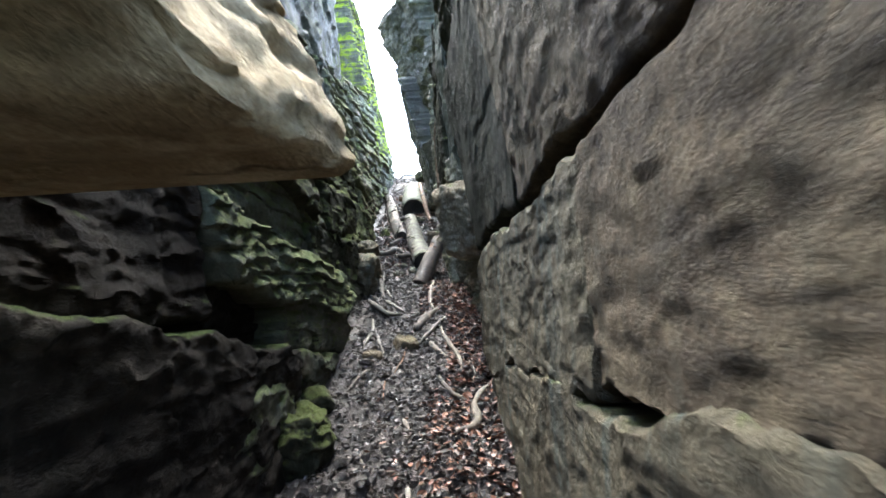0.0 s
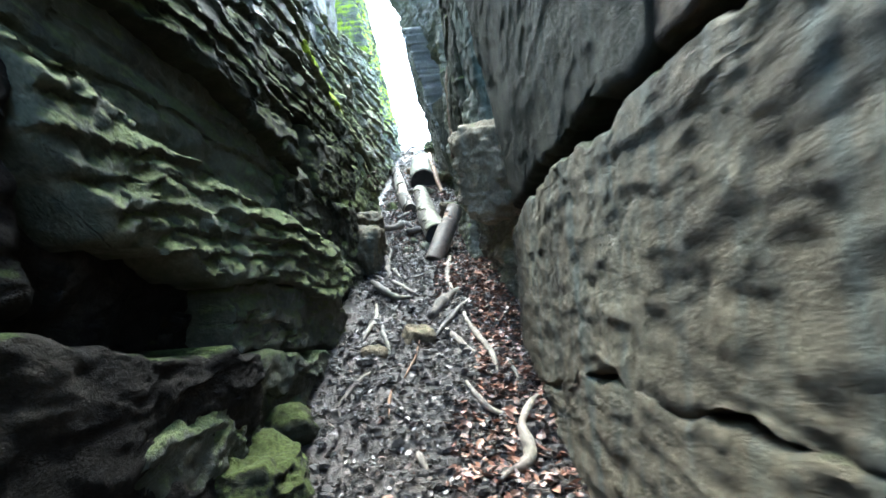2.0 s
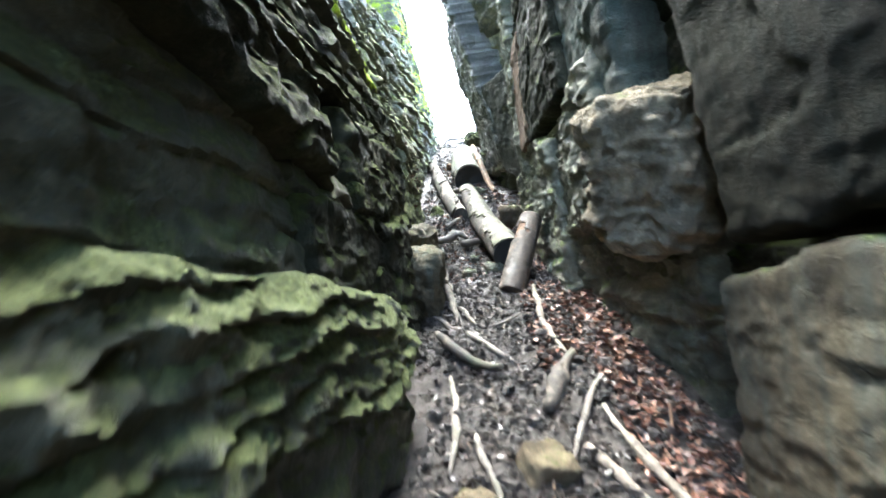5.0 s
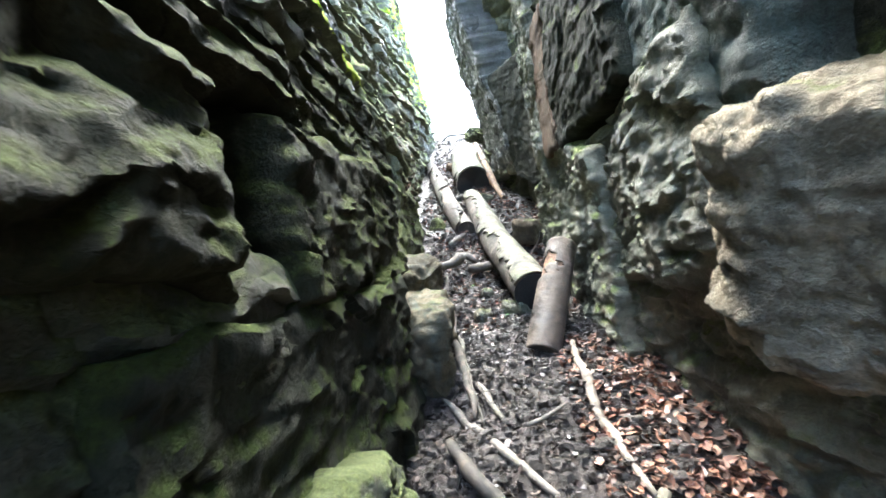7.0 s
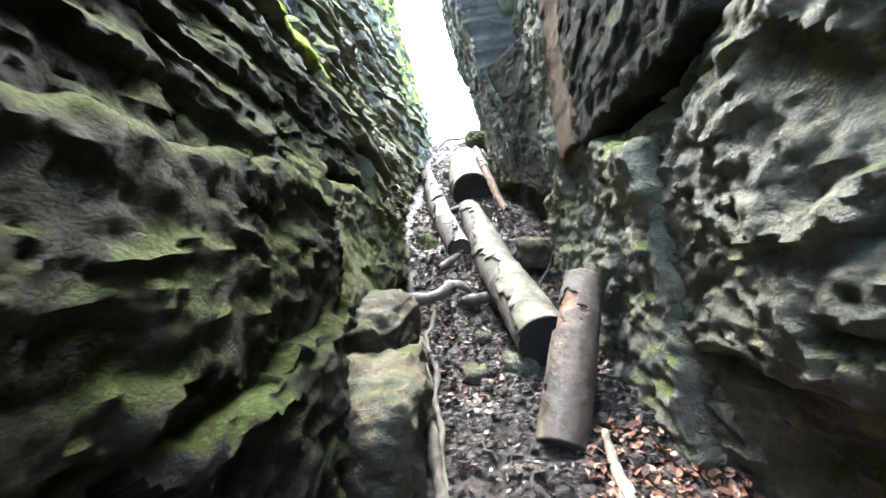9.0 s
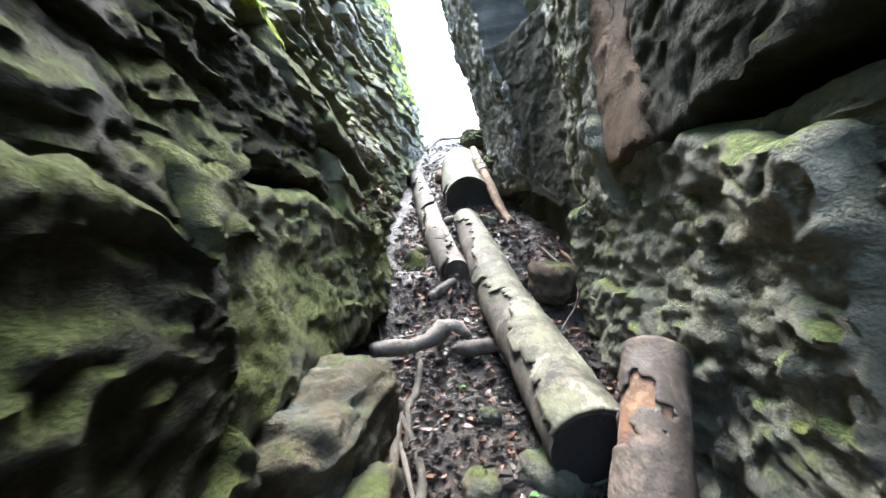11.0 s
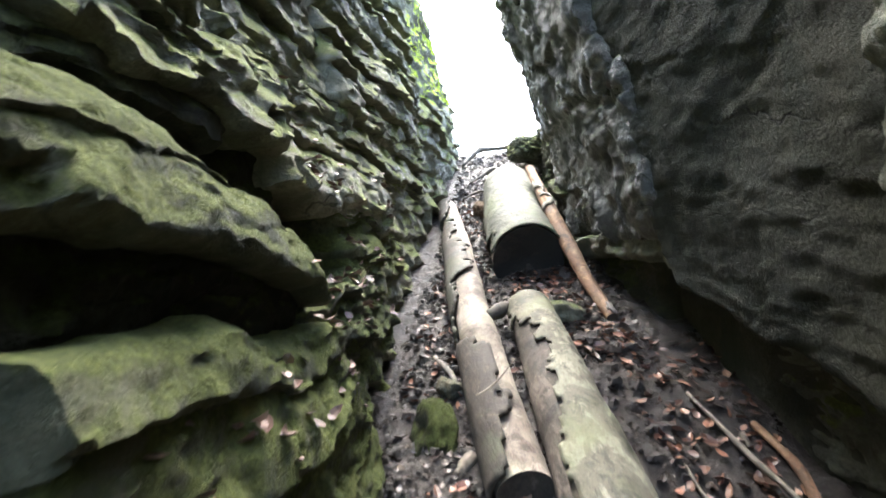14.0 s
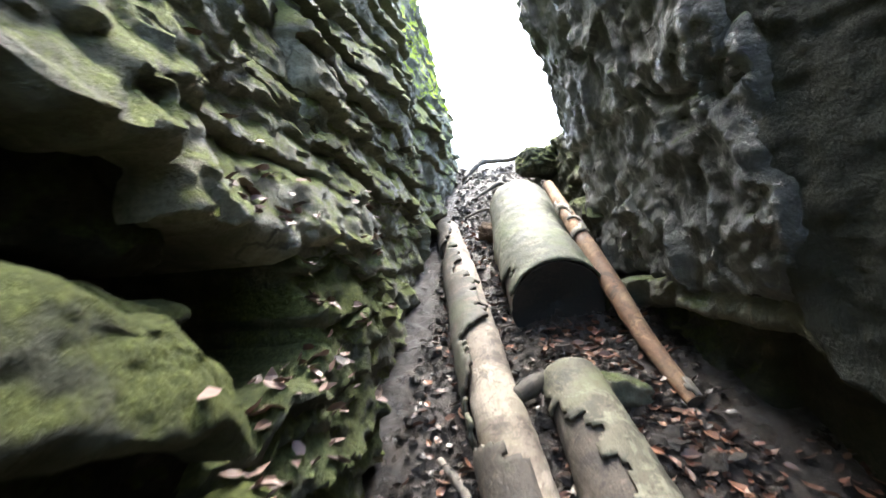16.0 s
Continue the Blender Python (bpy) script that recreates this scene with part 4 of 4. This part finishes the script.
stick("glossy pale stick lying on wet soil", [(-1.08, 7.16, 0.021), (-0.89, 6.78, 0.021)], [0.014, 0.014], WOOD_GREY, 219)
stick("pale brown stick lying on wet soil", [(-0.72, 5.83, 0.014), (-0.58, 5.56, 0.014)], [0.022, 0.02], WOOD_GREY, 220)
stick("thin pale twig lying on wet soil", [(-0.46, 5.80, 0.014), (-0.29, 5.80, 0.014)], [0.007, 0.006], WOOD_GREY, 221)
stick("thick crooked branch lying across the gully", [(-1.2, 7.5, 0.24), (-1.0, 7.66, 0.17), (-0.8, 7.82, 0.2), (-0.72, 7.78, 0.13)], [0.06, 0.055, 0.06, 0.05], WOOD_GREY, 222)
stick("thick wet branch lying under the log", [(-0.78, 7.74, 0.1), (-0.46, 7.72, 0.12)], [0.055, 0.05], WOOD_WET, 223)
stick("short grey log chunk lying on wet soil", [(-1.00, 8.34, 0.021), (-0.79, 8.49, 0.021)], [0.045, 0.045], WOOD_GREY, 224)
stick("short grey stick by the pale log", [(-1.20, 9.40, 0.014), (-1.05, 9.11, 0.014)], [0.022, 0.02], WOOD_GREY, 225)
stick("pale splinter of bark", [(-1.00, 8.65, 0.012), (-0.90, 8.88, 0.012)], [0.03, 0.02], WOOD_BARE, 226)
stick("thin pale twig beside the log", [(-0.20, 8.76, 0.021), (-0.17, 8.54, 0.021), (-0.12, 8.44, 0.021)], [0.008, 0.009, 0.008], WOOD_BARE, 227)
stick("brown twig under the dark slab", [(0.04, 8.85, 0.014), (0.06, 8.55, 0.014), (0.13, 8.41, 0.014)], [0.016, 0.016, 0.012], WOOD_WET, 228)

# ---- leaf litter ----
def litter(name, label, count, place, size, mat, seed, category):
    """Curled dead leaves strewn over a place; place(rng, n) gives n points with x, y, z."""
    rng = np.random.default_rng(seed)
    c = place(rng, count)
    n = len(c)
    L = size * rng.uniform(0.6, 1.25, n)
    W = L * rng.uniform(0.5, 0.68, n)
    curl = rng.uniform(-0.1, 0.45, n) * L
    fold = rng.uniform(-0.05, 0.3, n) * W
    yaw, pitch, roll = rng.uniform(0, 6.283, n), rng.normal(0.25, 0.3, n), rng.normal(0, 0.4, n)
    shape = np.array([(-0.5, 0, 0), (-0.2, -0.46, 1), (-0.2, 0.46, 1), (0.2, -0.4, 1), (0.2, 0.4, 1), (0.55, 0, 0), (-0.2, 0, 0), (0.2, 0, 0)])
    lx = shape[None, :, 0] * L[:, None]
    ly = shape[None, :, 1] * W[:, None]
    lz = shape[None, :, 2] * fold[:, None] + (shape[None, :, 0] ** 2) * 2 * curl[:, None]
    cr, sr = np.cos(roll)[:, None], np.sin(roll)[:, None]
    ly, lz = ly * cr - lz * sr, ly * sr + lz * cr
    cp, sp = np.cos(pitch)[:, None], np.sin(pitch)[:, None]
    lx, lz = lx * cp - lz * sp, lx * sp + lz * cp
    cy, sy = np.cos(yaw)[:, None], np.sin(yaw)[:, None]
    lx, ly = lx * cy - ly * sy, lx * sy + ly * cy
    v = np.stack([lx + c[:, 0:1], ly + c[:, 1:2], lz + c[:, 2:3]], -1).reshape(-1, 3)
    one = [(0, 1, 6), (0, 6, 2), (1, 3, 7, 6), (6, 7, 4, 2), (3, 5, 7), (7, 5, 4)]
    f = [[8 * k + i for i in face] for k in range(n) for face in one]
    return tagged(mesh_object(name, v, f, mat, smooth=False), label, category, kind="stuff")


def on_floor(spans):
    """Points on the ground in spans of (y from, y to, x from, x to, share)."""
    def place(rng, n):
        share = np.array([k[4] for k in spans], float)
        pick = rng.choice(len(spans), n, p=share / share.sum())
        sp = np.array([k[:4] for k in spans])[pick]
        y = rng.uniform(sp[:, 0], sp[:, 1])
        x = rng.uniform(sp[:, 2], sp[:, 3])
        return np.stack([x, y, ground_z(x, y) + rng.uniform(0.003, 0.022, n)], 1)
    return place


litter("leaf_litter", "russet dead beech leaves along the foot of the cliff", 5600, on_floor([(1.5, 3.6, -0.1, 0.42, 9), (3.6, 5.2, 0.05, 0.42, 8), (5.0, 6.3, -0.25, 0.1, 5), (4.7, 6.0, 0.05, 0.4, 5), (1.0, 3.5, -0.5, 0.1, 1), (6.5, 8.6, -1.15, -0.5, 4), (6.8, 9.4, -0.3, 0.15, 5), (9.0, 12, -1.35, -0.9, 3), (9.2, 10.2, -0.8, -0.2, 3)]), 0.052, LEAF, 11, "leaf litter")
litter("wet_leaf_litter", "dark wet rotting leaves trodden into the gully soil", 7000, on_floor([(0.2, 5.0, -0.85, 0.4, 10), (5.0, 8.0, -1.15, 0.1, 7), (8.0, 13.2, -1.4, -0.15, 7)]), 0.038, LEAF_WET, 12, "leaf litter")
litter("pale_leaf_litter", "pale dry leaf scraps and bark chips on the gully soil", 300, on_floor([(0.5, 5.0, -0.8, 0.4, 10), (5.0, 8.0, -1.1, 0.1, 6), (8.0, 12.5, -1.4, -0.15, 5)]), 0.028, LEAF_PALE, 13, "leaf litter")


def pebbles(name, label, count, place, mat, seed, small, large):
    """Clods and chips of stone, half sunk."""
    rng = np.random.default_rng(seed)
    c = place(rng, count)
    corner = np.array([(-1, -1, -1), (1, -1, -1), (1, 1, -1), (-1, 1, -1), (-0.7, -0.7, 0.8), (0.7, -0.7, 0.8), (0.7, 0.7, 0.8), (-0.7, 0.7, 0.8)])
    n = len(c)
    size = small + (large - small) * rng.random(n) ** 3
    v = corner[None] * (1 + 0.35 * rng.uniform(-1, 1, (n, 8, 3))) * (size[:, None] * rng.uniform(0.5, 1.2, (n, 3)))[:, None, :]
    a = rng.uniform(0, 6.283, n)[:, None]
    x, y = v[:, :, 0] * np.cos(a) - v[:, :, 1] * np.sin(a), v[:, :, 0] * np.sin(a) + v[:, :, 1] * np.cos(a)
    v = (np.stack([x, y, v[:, :, 2] * 0.6], -1) + c[:, None, :]).reshape(-1, 3)
    one = [(4, 5, 6, 7), (0, 1, 5, 4), (1, 2, 6, 5), (2, 3, 7, 6), (3, 0, 4, 7)]
    f = [[8 * k + i for i in face] for k in range(n) for face in one]
    return tagged(mesh_object(name, v, f, mat, smooth=False), label, "gravel", kind="stuff")


pebbles("gravel", "wet dark gravel and clods on the gully floor", 11000, on_floor([(0.2, 5.0, -0.85, 0.42, 10), (5.0, 8.0, -1.15, 0.12, 8), (8.0, 13.3, -1.4, -0.15, 8)]), SOIL, 21, 0.006, 0.035)


# leaves caught on the ledges of the mossy side
def on_ledge(x, y, z, along, across):
    """Points strewn over a ledge, dropped until they rest on what faces up."""
    def place(rng, n):
        graph = bpy.context.evaluated_depsgraph_get()
        out = []
        for _ in range(n * 4):
            start = Vector((rng.normal(x, across), rng.normal(y, along), z + 0.2))
            hit, at, normal, _, _, _ = scene.ray_cast(graph, start, Vector((0, 0, -1)), distance=0.6)
            if hit and normal.z > 0.45 and len(out) < n:
                out.append((at.x, at.y, at.z + rng.uniform(0.004, 0.02)))
        return np.array(out) if out else np.array([(x, y, z)])
    return place


bpy.context.view_layer.update()
for k, (x, y, z, n) in enumerate([(-1.36, 8.63, 3.17, 60), (-1.4, 9.05, 3.45, 40), (-1.5, 8.8, 3.9, 35), (-1.3, 8.0, 2.85, 30), (-1.42, 9.6, 3.7, 30), (-1.22, 7.75, 2.8, 15)]):
    litter("ledge_leaves", "pinkish dead leaves caught on a mossy ledge", n, on_ledge(x, y, z, 0.14, 0.07), 0.05, LEAF_PINK, 40 + k, "leaf litter")

# stones on the floor
for k, (x, y, size, mat, label) in enumerate([
        (-0.66, 6.82, 0.07, ROCK_SAND, "flat pale stone sunk in the mud"), (-0.4, 6.86, 0.09, ROCK_GREY, "flat greenish stone beside the log end"),
        (-0.6, 4.12, 0.07, ROCK_TAN, "rounded tan stone lying in the litter"), (-0.5, 9.62, 0.08, ROCK_GREY, "grey flat stone below the thick log"),
        (-1.1, 9.15, 0.06, ROCK_SAND, "pale stone by the barkless log"), (-0.62, 7.2, 0.05, ROCK_GREY, "small grey stone on wet soil"),
        (-0.2, 8.5, 0.09, ROCK_BROWN, "brown broken stone beside the log"), (-0.9, 3.3, 0.12, ROCK_OLIVE, "dark mossy stone at the rock foot"),
        (-0.95, 8.05, 0.05, ROCK_GREY, "small wet stone in the trickle"), (-1.15, 8.9, 0.1, ROCK_OLIVE, "dark olive stone below the ledges")]):
    z = float(ground_z(x, y))
    tagged(rock("stone", (x, y, z + 0.2 * size), (size, size * 1.3, size * 0.7), (6 * k, 9 - 5 * k, 37 * k), mat, 300 + k, square=3.6, detail=11), label, "stone", "stones on the gully floor")

# roots and brushwood on the crest
for k, (path, radii) in enumerate([
        ([(-1.35, 12.9, 0.05), (-1.1, 13.1, 0.16), (-0.85, 13.2, 0.1), (-0.55, 13.1, 0.2)], [0.03, 0.045, 0.035, 0.03]),
        ([(-1.2, 12.4, 0.03), (-0.95, 12.6, 0.1), (-0.7, 12.5, 0.05)], [0.02, 0.03, 0.02]),
        ([(-0.6, 12.9, 0.05), (-0.52, 12.3, 0.2), (-0.5, 11.7, 0.25)], [0.03, 0.03, 0.02]),
        ([(-1.3, 12.1, 0.02), (-1.1, 12.2, 0.08), (-0.9, 12.1, 0.03)], [0.015, 0.02, 0.012])]):
    stick("grey tree root across the gully crest", path, radii, WOOD_GREY, 330 + k, "root", "root", "roots on the crest")

tagged(rock("boulder", (-0.5, 12.3, 4.6), (0.2, 0.22, 0.13), (0, 10, 20), ROCK_MOSS, 69, square=3.0), "mossy boulder on the rim of the gully", "boulder")

# smaller sticks and twigs
stick("thick dark branch across the muddy foot", [(-0.85, 5.35, 0.05), (-0.7, 5.1, 0.05), (-0.45, 4.95, 0.03)], [0.035, 0.035, 0.03], BARK_DARK, 340)
for k, (label, path, radii, mat) in enumerate([
        ("thin pale twig resting on the log", [(-0.93, 8.7, 0.26), (-0.8, 8.95, 0.25)], [0.005, 0.004], WOOD_BARE),
        ("thin twig leaning against the wet rock", [(-0.18, 7.7, 0.1), (-0.08, 7.75, 0.25), (0.0, 7.6, 0.5)], [0.007, 0.007, 0.004], WOOD_GREY),
        ("rotten brown wood chunk between the logs", [(-0.92, 9.5, 0.12), (-0.76, 9.62, 0.14)], [0.05, 0.04], BARK_DARK),
        ("dark wet stick by the rock foot", [(-1.05, 7.3, 0.02), (-0.98, 6.6, 0.05)], [0.02, 0.024], WOOD_WET),
        ("pale splinters under the dark slab", [(-0.1, 9.0, 0.03), (0.08, 8.6, 0.04)], [0.012, 0.015], WOOD_BARE),
        ("brown broken branch under the slab", [(0.1, 8.9, 0.03), (0.14, 8.4, 0.05), (0.2, 8.2, 0.03)], [0.02, 0.022, 0.015], WOOD_ORANGE),
        ("short grey stick among red leaves", [(0.25, 4.0, 0.02), (0.3, 3.7, 0.02)], [0.015, 0.012], WOOD_GREY),
        ("thin branch lying on wet mud", [(-0.55, 3.0, 0.01), (-0.4, 2.7, 0.015)], [0.01, 0.008], WOOD_BARE),
        ("short pale stick on wet mud", [(-0.15, 2.6, 0.015), (-0.2, 2.3, 0.015)], [0.02, 0.024], WOOD_GREY),
        ("dark wet stick sunk in mud", [(-0.6, 3.9, 0.01), (-0.7, 3.5, 0.01)], [0.018, 0.014], WOOD_WET),
        ("bent grey stick near the post", [(-0.5, 5.45, 0.02), (-0.3, 5.55, 0.03)], [0.014, 0.012], WOOD_GREY)]):
    stick(label, path, radii, mat, 350 + k)


def sprig(x, y, label, seed):
    """A seedling: a thin stem with a few fresh green leaves."""
    rng = random.Random(seed)
    z = float(ground_z(x, y))
    base = new("seedling")
    base.location = (x, y, z)
    tagged(base, label, "seedling")
    v, f = stem([(x, y, z - 0.01), (x, y, z + 0.03)], [0.002, 0.002], 6, 0.0, seed)
    mesh_object("stem", v, f, LEAF_GREEN, base)
    for k in range(3):
        a = rng.uniform(0, 6.28)
        c, d = math.cos(a), math.sin(a)
        pts = [(0, 0, 0.03), (0.02, -0.012, 0.038), (0.02, 0.012, 0.038), (0.045, 0, 0.03)]
        lv = [(x + c * px - d * py, y + d * px + c * py, z + pz) for px, py, pz in pts]
        mesh_object("leaf", lv, [[0, 1, 3, 2]], LEAF_GREEN, base)


sprig(-0.75, 7.5, "tiny bright green seedling on wet soil", 1)
sprig(-0.5, 6.75, "tiny bright green seedling beside a stone", 2)
sprig(-0.86, 9.75, "small green seedling between the fallen logs", 3)
